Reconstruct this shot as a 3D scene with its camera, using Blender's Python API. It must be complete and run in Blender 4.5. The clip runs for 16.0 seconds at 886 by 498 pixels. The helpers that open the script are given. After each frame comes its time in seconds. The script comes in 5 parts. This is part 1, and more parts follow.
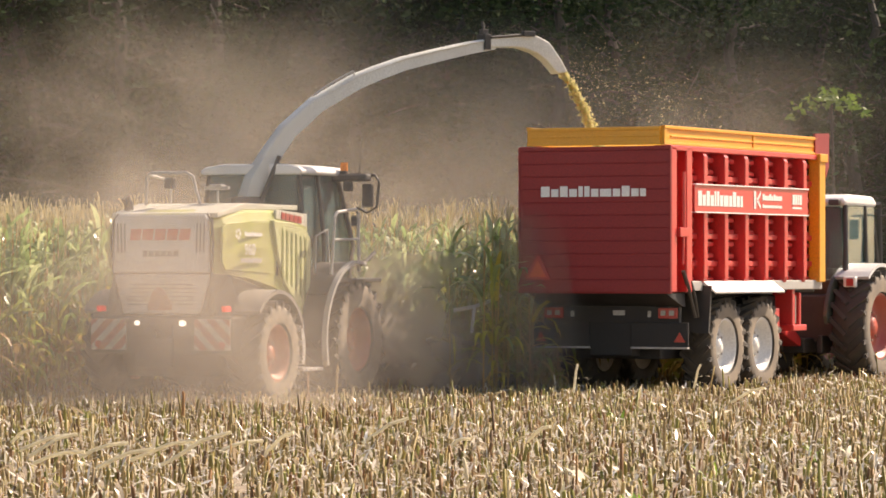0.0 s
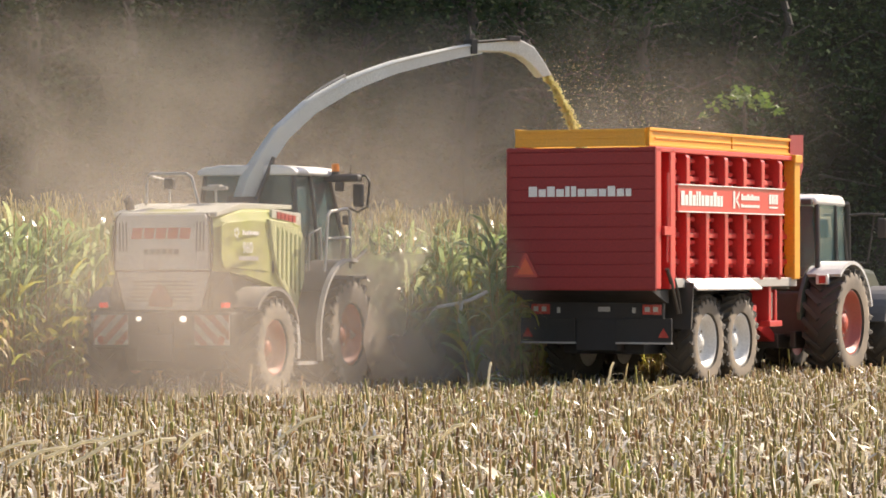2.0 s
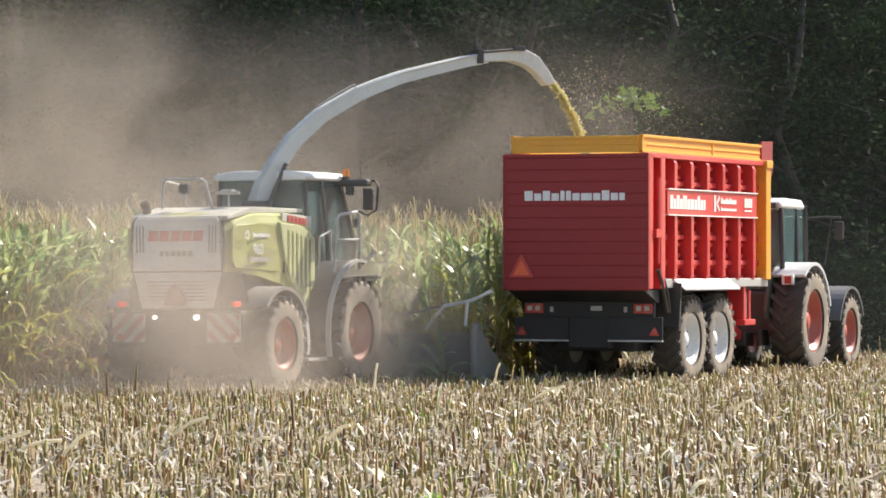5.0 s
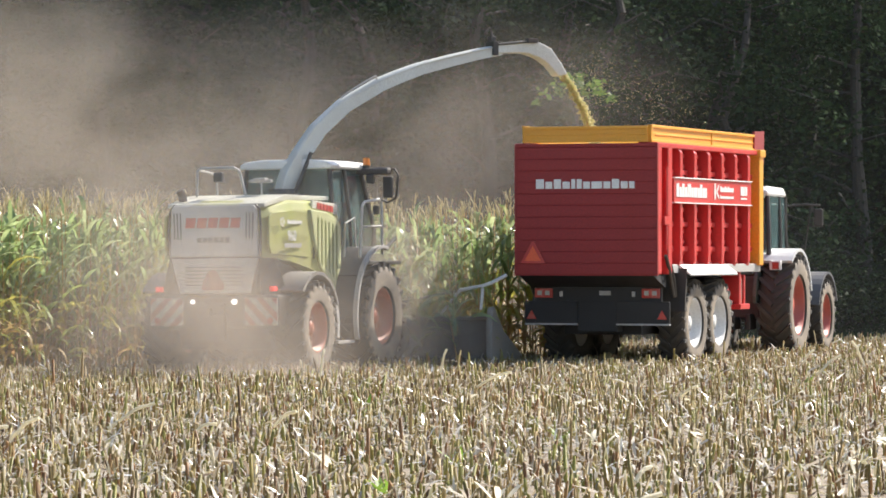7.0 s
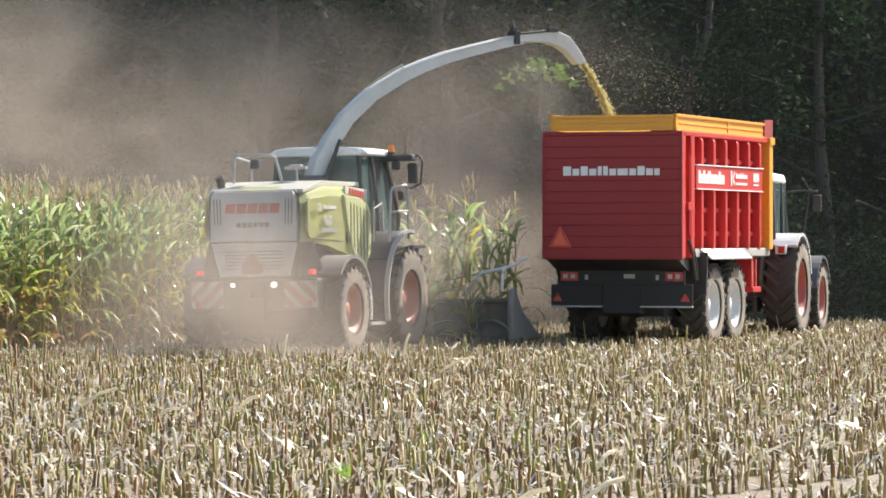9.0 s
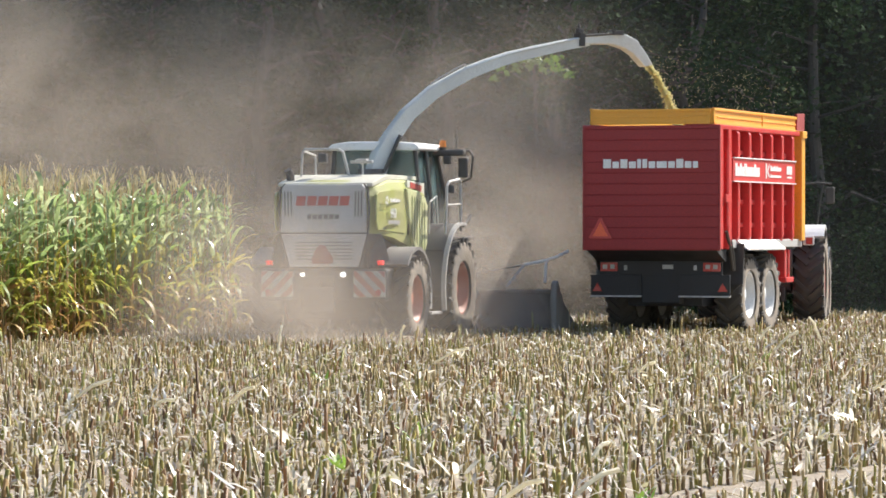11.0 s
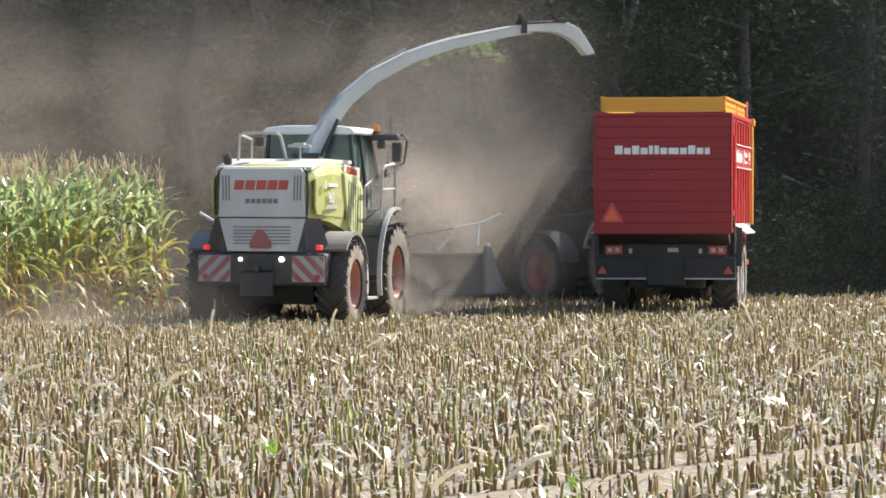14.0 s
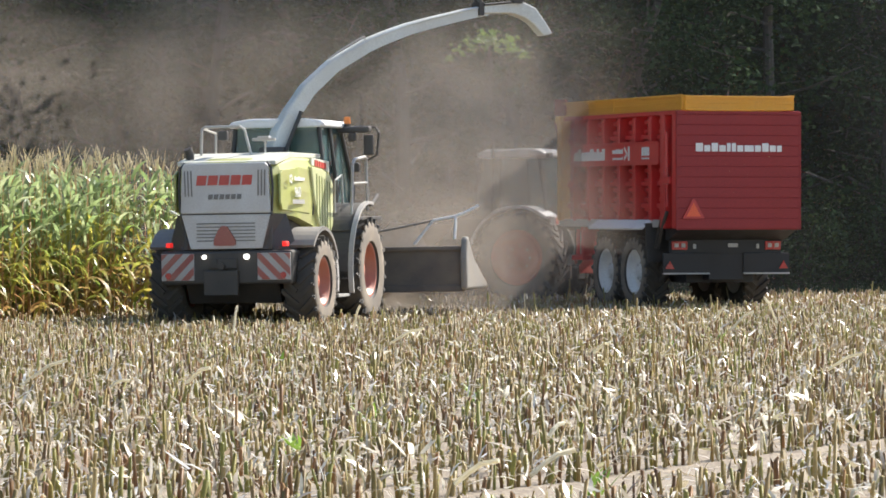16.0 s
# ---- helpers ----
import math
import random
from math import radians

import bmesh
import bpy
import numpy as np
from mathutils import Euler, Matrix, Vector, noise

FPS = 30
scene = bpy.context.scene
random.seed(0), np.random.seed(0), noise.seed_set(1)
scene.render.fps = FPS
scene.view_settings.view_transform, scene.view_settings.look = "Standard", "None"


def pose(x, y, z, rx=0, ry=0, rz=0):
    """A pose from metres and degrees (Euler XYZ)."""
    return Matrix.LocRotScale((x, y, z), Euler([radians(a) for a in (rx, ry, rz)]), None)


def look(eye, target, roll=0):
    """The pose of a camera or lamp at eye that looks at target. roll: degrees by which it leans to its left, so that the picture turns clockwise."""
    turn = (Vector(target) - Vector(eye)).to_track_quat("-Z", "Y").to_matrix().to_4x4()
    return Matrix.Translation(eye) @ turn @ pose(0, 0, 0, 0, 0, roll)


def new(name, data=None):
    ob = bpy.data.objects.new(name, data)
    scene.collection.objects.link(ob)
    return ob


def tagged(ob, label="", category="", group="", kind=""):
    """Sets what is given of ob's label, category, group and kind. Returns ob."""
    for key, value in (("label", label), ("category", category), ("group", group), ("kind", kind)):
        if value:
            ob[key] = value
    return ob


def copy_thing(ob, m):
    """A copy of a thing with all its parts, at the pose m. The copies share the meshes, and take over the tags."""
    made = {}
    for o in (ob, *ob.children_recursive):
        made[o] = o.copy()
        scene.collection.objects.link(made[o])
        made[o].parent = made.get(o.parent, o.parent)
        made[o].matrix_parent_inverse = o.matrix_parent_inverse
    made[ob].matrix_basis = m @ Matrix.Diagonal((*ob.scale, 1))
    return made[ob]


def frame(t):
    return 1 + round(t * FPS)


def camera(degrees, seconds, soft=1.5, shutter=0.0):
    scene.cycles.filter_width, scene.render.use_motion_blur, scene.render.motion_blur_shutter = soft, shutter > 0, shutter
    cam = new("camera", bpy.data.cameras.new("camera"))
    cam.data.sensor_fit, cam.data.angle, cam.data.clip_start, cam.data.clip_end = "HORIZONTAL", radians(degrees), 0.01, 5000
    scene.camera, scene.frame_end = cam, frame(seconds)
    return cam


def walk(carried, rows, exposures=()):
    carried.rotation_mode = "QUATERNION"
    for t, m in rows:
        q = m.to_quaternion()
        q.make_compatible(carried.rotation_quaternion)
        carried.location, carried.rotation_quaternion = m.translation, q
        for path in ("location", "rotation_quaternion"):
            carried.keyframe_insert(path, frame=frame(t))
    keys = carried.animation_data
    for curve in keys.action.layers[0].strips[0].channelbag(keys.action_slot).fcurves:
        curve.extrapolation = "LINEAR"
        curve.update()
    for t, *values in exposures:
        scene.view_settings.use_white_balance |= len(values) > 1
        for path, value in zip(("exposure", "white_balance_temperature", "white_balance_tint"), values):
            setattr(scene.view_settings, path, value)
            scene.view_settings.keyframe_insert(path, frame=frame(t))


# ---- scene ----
cam = camera(13.15, 16.0, soft=1.7)
EYE = (0.0, 0.0, 1.95)
# seconds, degrees to the right, degrees up
PAN = [
    (0, -4.236, 0.281),
    (0.5, -3.954, 0.287),
    (1, -3.563, 0.268),
    (1.5, -3.226, 0.261),
    (2, -2.947, 0.247),
    (2.5, -2.782, 0.223),
    (3, -2.506, 0.222),
    (3.5, -2.199, 0.259),
    (4, -1.857, 0.311),
    (6.5, -0.623, 0.100),
    (7, -0.459, 0.054),
    (7.5, -0.245, 0.024),
    (8, -0.034, -0.020),
    (8.5, 0.106, -0.111),
    (9, 0.094, -0.175),
    (11.5, 0.246, -0.342),
    (12, 0.423, -0.397),
    (12.5, 0.639, -0.468),
    (13, 0.886, -0.496),
    (13.5, 1.114, -0.513),
    (14, 1.186, -0.538),
    (14.5, 1.059, -0.540),
    (15, 0.950, -0.561),
    (15.5, 0.854, -0.615),
    (16, 0.835, -0.596),
]
# seconds, x, y, heading in degrees to the right of +y
TRAILER_WAY = [
    (0, -2.02, 58.35, 23.1),
    (0.5, -1.75, 58.84, 23.5),
    (1, -1.48, 59.31, 23.4),
    (1.5, -1.22, 59.74, 23.4),
    (2, -0.94, 60.17, 23.2),
    (2.5, -0.65, 60.61, 22.8),
    (3, -0.32, 61.08, 22.3),
    (3.5, -0.03, 61.54, 22.1),
    (4, 0.26, 61.99, 22.2),
    (6.5, 1.58, 64.21, 21.0),
    (7, 1.89, 64.84, 20.6),
    (7.5, 2.21, 65.44, 20.2),
    (8, 2.52, 66.01, 20.2),
    (8.5, 2.83, 66.55, 19.8),
    (9, 3.06, 67.08, 19.4),
    (11.5, 4.11, 68.91, 19.3),
    (12, 4.28, 69.27, 19.6),
    (12.5, 4.46, 69.62, 19.3),
    (13, 4.73, 69.98, 17.8),
    (13.5, 5.13, 70.32, 13.9),
    (14, 5.51, 70.66, 9.2),
    (14.5, 5.94, 71.01, 3.4),
    (15, 6.26, 71.37, -2.9),
    (15.5, 6.51, 71.79, -10.4),
    (16, 6.62, 72.25, -18.3),
]
# seconds, x, y, heading in degrees to the right of +y, lean
HARVESTER_WAY = [
    (0, -7.97, 53.88, 18.8, 0.0),
    (0.5, -7.71, 54.39, 18.7, -0.0),
    (1, -7.47, 54.88, 18.8, -0.0),
    (1.5, -7.22, 55.37, 18.9, -0.0),
    (2, -6.97, 55.87, 19.2, -0.1),
    (2.5, -6.73, 56.36, 19.8, -0.1),
    (3, -6.48, 56.86, 20.6, -0.1),
    (3.5, -6.25, 57.35, 21.6, -0.1),
    (4, -5.99, 57.92, 22.7, -0.2),
    (6.5, -4.38, 60.43, 20.9, -0.5),
    (7, -4.09, 60.96, 20.5, -0.6),
    (7.5, -3.78, 61.50, 20.1, -0.7),
    (8, -3.50, 61.94, 19.8, -0.8),
    (8.5, -3.23, 62.37, 19.4, -0.9),
    (9, -2.95, 62.83, 19.0, -1.0),
    (11.5, -1.63, 65.54, 15.0, 0.0),
    (12, -1.48, 65.70, 13.7, 0.0),
    (12.5, -1.33, 65.80, 12.6, 0.0),
    (13, -1.37, 65.59, 12.8, 0.1),
    (13.5, -1.51, 65.27, 13.6, 0.1),
    (14, -1.71, 64.84, 14.7, 0.2),
    (14.5, -1.92, 64.38, 14.9, -0.1),
    (15, -2.12, 63.85, 15.1, -0.4),
    (15.5, -2.35, 63.26, 15.1, -0.7),
    (16, -2.59, 62.66, 15.1, -1.0),
]
walk(cam, [(t, pose(*EYE, 90 + up, 0, -right)) for t, right, up in PAN],
     exposures=[(0, 1.06, 8000, 19), (2, 1.06, 7300, 15), (5, 1.12, 6550, 11), (16, 1.16, 6250, 10)])


# ---- light ----
SUN_EL, SUN_AZ = 42.0, 44.0         # degrees up, degrees from +x towards +y
world = bpy.data.worlds.new("sky")
scene.world = world
world.use_nodes = True
wn = world.node_tree
sky = wn.nodes.new("ShaderNodeTexSky")
sky.sky_type, sky.sun_disc = "NISHITA", False
sky.sun_elevation, sky.sun_rotation = radians(SUN_EL), radians(90 - SUN_AZ)
wn.links.new(sky.outputs[0], wn.nodes["Background"].inputs[0])
wn.nodes["Background"].inputs[1].default_value = 0.10
sun = new("sun", bpy.data.lights.new("sun", "SUN"))
sun.data.energy, sun.data.angle, sun.data.color = 5.0, radians(0.5), (1.0, 0.93, 0.83)
sun.matrix_basis = look((math.cos(radians(SUN_AZ)), math.sin(radians(SUN_AZ)), math.tan(radians(SUN_EL))), (0, 0, 0))
scene.cycles.transparent_max_bounces = 32


# ---- materials ----
def nodes_of(name):
    m = bpy.data.materials.new(name)
    m.use_nodes = True
    return m, m.node_tree, m.node_tree.nodes["Principled BSDF"]


def ramp(nt, source, stops):
    r = nt.nodes.new("ShaderNodeValToRGB")
    e = r.color_ramp.elements
    while len(e) < len(stops):
        e.new(0.5)
    for el, (p, c) in zip(e, stops):
        el.position, el.color = p, (*c, 1)
    nt.links.new(source, r.inputs[0])
    return r.outputs[0]


def noise_of(nt, scale, detail=4.0, coords="Object"):
    tc = nt.nodes.new("ShaderNodeTexCoord")
    n = nt.nodes.new("ShaderNodeTexNoise")
    n.inputs["Scale"].default_value, n.inputs["Detail"].default_value = scale, detail
    nt.links.new(tc.outputs[coords], n.inputs["Vector"])
    return n.outputs["Fac"]


def mixed(nt, fac, a, b):
    x = nt.nodes.new("ShaderNodeMix")
    x.data_type = "RGBA"
    for socket, v in ((x.inputs[0], fac), (x.inputs[6], a), (x.inputs[7], b)):
        if isinstance(v, bpy.types.NodeSocket):
            nt.links.new(v, socket)
        else:
            socket.default_value = v if isinstance(v, float) else (*v, 1)
    return x.outputs[2]


def bumped(nt, bsdf, height, strength, distance):
    b = nt.nodes.new("ShaderNodeBump")
    b.inputs["Strength"].default_value, b.inputs["Distance"].default_value = strength, distance
    nt.links.new(height, b.inputs["Height"])
    nt.links.new(b.outputs[0], bsdf.inputs["Normal"])


DUST = (0.36, 0.29, 0.21)


def surface(name, colour, rough=0.5, metal=0.0, dust=0.3, grain=9.0, bump=0.15, coat=0.0):
    """Paint, metal or rubber with uneven tone, and field dust lying on it in patches."""
    m, nt, b = nodes_of(name)
    fine, wide = noise_of(nt, grain * 5), noise_of(nt, grain * 0.22, 6)
    tone = ramp(nt, fine, [(0.3, [c * 0.82 for c in colour]), (0.7, [min(1, c * 1.12) for c in colour])])
    amount = ramp(nt, wide, [(0.25, (dust * 0.35,) * 3), (0.75, (min(1, dust * 1.6),) * 3)])
    nt.links.new(mixed(nt, amount, tone, DUST), b.inputs["Base Color"])
    nt.links.new(ramp(nt, wide, [(0.2, (rough * 0.8,) * 3), (0.8, (min(1, rough * 1.3),) * 3)]), b.inputs["Roughness"])
    b.inputs["Metallic"].default_value = metal
    b.inputs["Coat Weight"].default_value = coat
    if bump:
        bumped(nt, b, fine, bump, 0.004)
    return m


def leafy(name, stops, rough=0.45, glow=0.35, shine=0.5):
    """Leaves: tone by leaf, some light comes through."""
    m, nt, b = nodes_of(name)
    geo = nt.nodes.new("ShaderNodeNewGeometry")
    tone = ramp(nt, geo.outputs["Random Per Island"], stops)
    vein = noise_of(nt, 14.0)
    tone = mixed(nt, ramp(nt, vein, [(0.3, (0, 0, 0)), (0.75, (0.45, 0.45, 0.45))]), tone, [c * 0.55 for c in stops[0][1]])
    nt.links.new(tone, b.inputs["Base Color"])
    b.inputs["Roughness"].default_value = rough
    b.inputs["Specular IOR Level"].default_value = shine
    tr = nt.nodes.new("ShaderNodeBsdfTranslucent")
    nt.links.new(tone, tr.inputs[0])
    mx = nt.nodes.new("ShaderNodeMixShader")
    mx.inputs[0].default_value = glow
    nt.links.new(b.outputs[0], mx.inputs[1])
    nt.links.new(tr.outputs[0], mx.inputs[2])
    nt.links.new(mx.outputs[0], nt.nodes["Material Output"].inputs[0])
    return m


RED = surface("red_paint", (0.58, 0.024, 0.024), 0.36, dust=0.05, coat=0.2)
# the same red with shade put into it, for unlit and recessed faces
RED_SHADED = surface("shaded_red_paint", (0.26, 0.012, 0.014), 0.62, dust=0.04)
YELLOW = surface("yellow_paint", (0.75, 0.34, 0.012), 0.42, dust=0.10)
WHITE = surface("white_paint", (0.78, 0.77, 0.74), 0.45, dust=0.12)
SILVER = surface("silver_grey_paint", (0.60, 0.60, 0.59), 0.42, dust=0.30)
GREEN = surface("lime_green_paint", (0.40, 0.44, 0.10), 0.40, dust=0.34)
LIME = surface("dusty_pale_lime_paint", (0.58, 0.61, 0.30), 0.40, dust=0.25)
SLOT_GREEN = surface("shaded_green_slot", (0.15, 0.19, 0.035), 0.5, dust=0.15)
CREAM = surface("dusty_pale_paint", (0.66, 0.66, 0.56), 0.42, dust=0.28)
GREY = surface("light_grey_paint", (0.42, 0.42, 0.41), 0.5, dust=0.30)
FENDER = surface("grey_fender_paint", (0.55, 0.56, 0.57), 0.4, dust=0.15)
DARKGREY = surface("dark_grey_plastic", (0.038, 0.038, 0.04), 0.55, dust=0.12)
BLACK = surface("black_steel", (0.018, 0.018, 0.019), 0.5, dust=0.10)
CHASSIS = surface("black_chassis_paint", (0.011, 0.011, 0.012), 0.6, dust=0.03)
DARKGREEN = surface("dark_green_paint", (0.03, 0.05, 0.04), 0.35, dust=0.15)
BLUEGREY = surface("blue_grey_mudguard", (0.06, 0.075, 0.10), 0.45, dust=0.2)
DIVIDER = surface("scuffed_divider_paint", (0.20, 0.195, 0.185), 0.6, dust=0.35)
# mudguard grey with the shade at the tail put into it
DARK_FENDER = surface("dusty_shade_dark_fender", (0.15, 0.15, 0.15), 0.55, dust=0.28)
# header grey darkened to carry the shade it stands in
HEADER = surface("shade_dark_header_paint", (0.05, 0.05, 0.054), 0.6, dust=0.30)
STEEL = surface("bare_steel", (0.40, 0.39, 0.37), 0.38, 0.7, dust=0.3)
SPOUT = surface("spout_grey_paint", (0.66, 0.68, 0.64), 0.45, dust=0.24)
SIDEWALL = surface("dusty_tyre_sidewall", (0.07, 0.066, 0.062), 0.9, dust=0.5, bump=0.3)
# less dust than the sidewall: the shade on the tread is in its colour
RUBBER = surface("shaded_dusty_tyre_rubber", (0.030, 0.029, 0.028), 0.85, dust=0.14, bump=0.4)
TREAD = surface("shaded_dusty_tyre_tread", (0.030, 0.029, 0.028), 0.9, dust=0.13, bump=0.4)
RIM_WHITE = surface("white_rim_paint", (0.72, 0.72, 0.70), 0.4, dust=0.15)
RIM_RED = surface("red_rim_paint", (0.42, 0.05, 0.03), 0.45, dust=0.18)
RIM_RUST = surface("orange_red_rim_paint", (0.42, 0.08, 0.035), 0.5, dust=0.3)
LOGO_RED = surface("red_decal", (0.50, 0.03, 0.02), 0.4, dust=0.15)
LOGO_DARK = surface("dark_decal", (0.10, 0.11, 0.12), 0.4, dust=0.3)
FADED_RED = surface("faded_dusty_red_film", (0.34, 0.045, 0.035), 0.5, dust=0.3)
ORANGE_SIGN = surface("fluorescent_orange_film", (0.80, 0.11, 0.03), 0.5, dust=0.08)
SIGN_RIM = surface("red_reflective_film", (0.50, 0.02, 0.02), 0.4, dust=0.1)
SEAT = surface("dark_cab_trim", (0.03, 0.03, 0.032), 0.8, dust=0.1)


def lamp_glow(name, colour, strength):
    m, nt, b = nodes_of(name)
    b.inputs["Base Color"].default_value = (*colour, 1)
    b.inputs["Emission Color"].default_value = (*colour, 1)
    b.inputs["Emission Strength"].default_value = strength
    return m


TAIL = lamp_glow("red_tail_lamp", (0.9, 0.03, 0.02), 0.3)
REVERSE = lamp_glow("white_reversing_lamp", (1.0, 0.95, 0.85), 1.3)
RED_LENS = surface("red_lamp_lens", (0.45, 0.03, 0.025), 0.25, dust=0.1)
AMBER = surface("amber_beacon_lens", (0.75, 0.22, 0.02), 0.25, dust=0.05)


def glass(name, tint):
    m, nt, b = nodes_of(name)
    b.inputs["Base Color"].default_value = (*tint, 1)
    b.inputs["Roughness"].default_value = 0.06
    b.inputs["IOR"].default_value = 1.45
    b.inputs["Transmission Weight"].default_value = 0.75
    bumped(nt, b, noise_of(nt, 3.0), 0.05, 0.01)
    return m


GLASS = glass("tinted_cab_glass", (0.20, 0.30, 0.30))

STALK = leafy("cut_stalk", [(0.0, (0.27, 0.21, 0.07)), (0.16, (0.56, 0.44, 0.22)), (0.30, (0.20, 0.12, 0.07)), (0.42, (0.42, 0.24, 0.11)), (0.52, (0.40, 0.34, 0.10)),
                            (0.64, (0.36, 0.36, 0.11)), (0.8, (0.28, 0.21, 0.10)), (0.92, (0.54, 0.42, 0.19)), (1.0, (0.84, 0.78, 0.62))], 0.45, 0.45, 0.3)
STRAW = leafy("dry_straw", [(0.0, (0.50, 0.43, 0.31)), (0.22, (0.24, 0.16, 0.09)), (0.42, (0.78, 0.75, 0.66)), (0.58, (0.36, 0.34, 0.18)),
                            (0.78, (0.44, 0.36, 0.25)), (1.0, (0.88, 0.87, 0.83))], 0.35, 0.35)
FRESH = leafy("fresh_weed_leaf", [(0.0, (0.16, 0.30, 0.04)), (1.0, (0.30, 0.42, 0.07))], 0.4, 0.4)
MAIZE_GREEN = leafy("maize_leaf_green", [(0.0, (0.23, 0.33, 0.12)), (0.5, (0.37, 0.46, 0.20)), (1.0, (0.60, 0.64, 0.36))], 0.34, 0.5, 1.0)
MAIZE_YELLOW = leafy("maize_leaf_yellowing", [(0.0, (0.32, 0.40, 0.09)), (0.5, (0.62, 0.50, 0.10)), (1.0, (0.24, 0.36, 0.08))], 0.35, 0.5)
MAIZE_DRY = leafy("maize_leaf_dry", [(0.0, (0.44, 0.22, 0.09)), (0.5, (0.66, 0.45, 0.17)), (1.0, (0.30, 0.26, 0.09))], 0.5, 0.45)
PALE = leafy("bleached_stalk", [(0.0, (0.84, 0.77, 0.58)), (1.0, (0.92, 0.88, 0.74))], 0.4, 0.5, 0.4)
# leaf green brightened to stand for foliage in the sun
SUNNY_LEAF = leafy("sunlit_patch_leaf", [(0.0, (0.10, 0.19, 0.03)), (1.0, (0.17, 0.26, 0.05))], 0.5, 0.4, 0.3)
TASSEL = leafy("maize_tassel", [(0.0, (0.50, 0.40, 0.22)), (1.0, (0.65, 0.56, 0.36))], 0.7, 0.3)
# wood's shade is put into these leaf tones; rare pale leaves stand for sunlit ones
TREE_LEAF = leafy("shaded_tree_leaf", [(0.0, (0.014, 0.032, 0.012)), (0.5, (0.026, 0.052, 0.018)), (0.97, (0.038, 0.062, 0.022)), (1.0, (0.08, 0.11, 0.05))], 0.8, 0.14, 0.04)
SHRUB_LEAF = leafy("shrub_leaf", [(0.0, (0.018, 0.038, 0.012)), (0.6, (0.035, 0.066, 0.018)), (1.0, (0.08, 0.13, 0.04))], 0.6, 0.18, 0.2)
# near-black leaf tone carries the shade of the deep wood
FAR_LEAF = leafy("shade_dark_wood_leaf", [(0.0, (0.014, 0.026, 0.012)), (1.0, (0.028, 0.048, 0.018))], 0.6, 0.1)
CROP = leafy("chopped_maize", [(0.0, (0.56, 0.48, 0.20)), (0.5, (0.80, 0.72, 0.42)), (1.0, (0.50, 0.50, 0.18))], 0.5, 0.4)
BARK = surface("grey_brown_bark", (0.032, 0.028, 0.024), 0.95, dust=0.08, grain=6, bump=0.9)
BARK_PALE = surface("pale_birch_bark", (0.040, 0.036, 0.030), 0.9, dust=0.03, grain=5, bump=0.6)


def ground_material():
    m, nt, b = nodes_of("field_soil")
    fine, mid, wide = noise_of(nt, 22.0, 6), noise_of(nt, 3.0, 6), noise_of(nt, 0.3)
    soil = ramp(nt, fine, [(0.25, (0.075, 0.055, 0.040)), (0.5, (0.18, 0.14, 0.10)), (0.8, (0.36, 0.30, 0.22))])
    chaff = ramp(nt, noise_of(nt, 60.0, 2), [(0.4, (0.12, 0.09, 0.06)), (0.7, (0.50, 0.43, 0.30))])
    nt.links.new(mixed(nt, ramp(nt, mid, [(0.35, (0.1,) * 3), (0.7, (0.7,) * 3)]), soil, chaff), b.inputs["Base Color"])
    b.inputs["Roughness"].default_value = 0.95
    bumped(nt, b, mid, 0.7, 0.05)
    return m


SOIL = ground_material()


def dust_material(name, strength, scale, colour=(0.53, 0.465, 0.395)):
    """Airborne dust and the painted haze: thin where its density is low, broken up into billows."""
    m, nt, b = nodes_of(name)
    nt.nodes.remove(b)
    at = nt.nodes.new("ShaderNodeAttribute")
    at.attribute_name = "thickness"
    tc = nt.nodes.new("ShaderNodeTexCoord")
    info = nt.nodes.new("ShaderNodeObjectInfo")
    add = nt.nodes.new("ShaderNodeVectorMath")
    mul = nt.nodes.new("ShaderNodeVectorMath")
    mul.operation = "SCALE"
    mul.inputs[0].default_value = (37.0, 19.0, 53.0)
    nt.links.new(info.outputs["Random"], mul.inputs["Scale"])
    nt.links.new(tc.outputs["Object"], add.inputs[0])
    nt.links.new(mul.outputs[0], add.inputs[1])
    n = nt.nodes.new("ShaderNodeTexNoise")
    n.inputs["Scale"].default_value, n.inputs["Detail"].default_value, n.inputs["Distortion"].default_value = scale, 5.0, 0.6
    nt.links.new(add.outputs[0], n.inputs["Vector"])
    billow = ramp(nt, n.outputs["Fac"], [(0.28, (0.12,) * 3), (0.72, (1, 1, 1))])
    a = nt.nodes.new("ShaderNodeMath")
    a.operation = "MULTIPLY"
    nt.links.new(at.outputs["Fac"], a.inputs[0])
    nt.links.new(billow, a.inputs[1])
    k = nt.nodes.new("ShaderNodeMath")
    k.operation, k.use_clamp = "MULTIPLY", True
    nt.links.new(a.outputs[0], k.inputs[0])
    k.inputs[1].default_value = strength
    di, tl, tp = (nt.nodes.new("ShaderNodeBsdf" + s) for s in ("Diffuse", "Translucent", "Transparent"))
    for s in (di, tl):
        s.inputs[0].default_value = (*colour, 1)
    half = nt.nodes.new("ShaderNodeMixShader")
    half.inputs[0].default_value = 0.5
    nt.links.new(di.outputs[0], half.inputs[1])
    nt.links.new(tl.outputs[0], half.inputs[2])
    mx = nt.nodes.new("ShaderNodeMixShader")
    nt.links.new(k.outputs[0], mx.inputs[0])
    nt.links.new(tp.outputs[0], mx.inputs[1])
    nt.links.new(half.outputs[0], mx.inputs[2])
    nt.links.new(mx.outputs[0], nt.nodes["Material Output"].inputs[0])
    return m


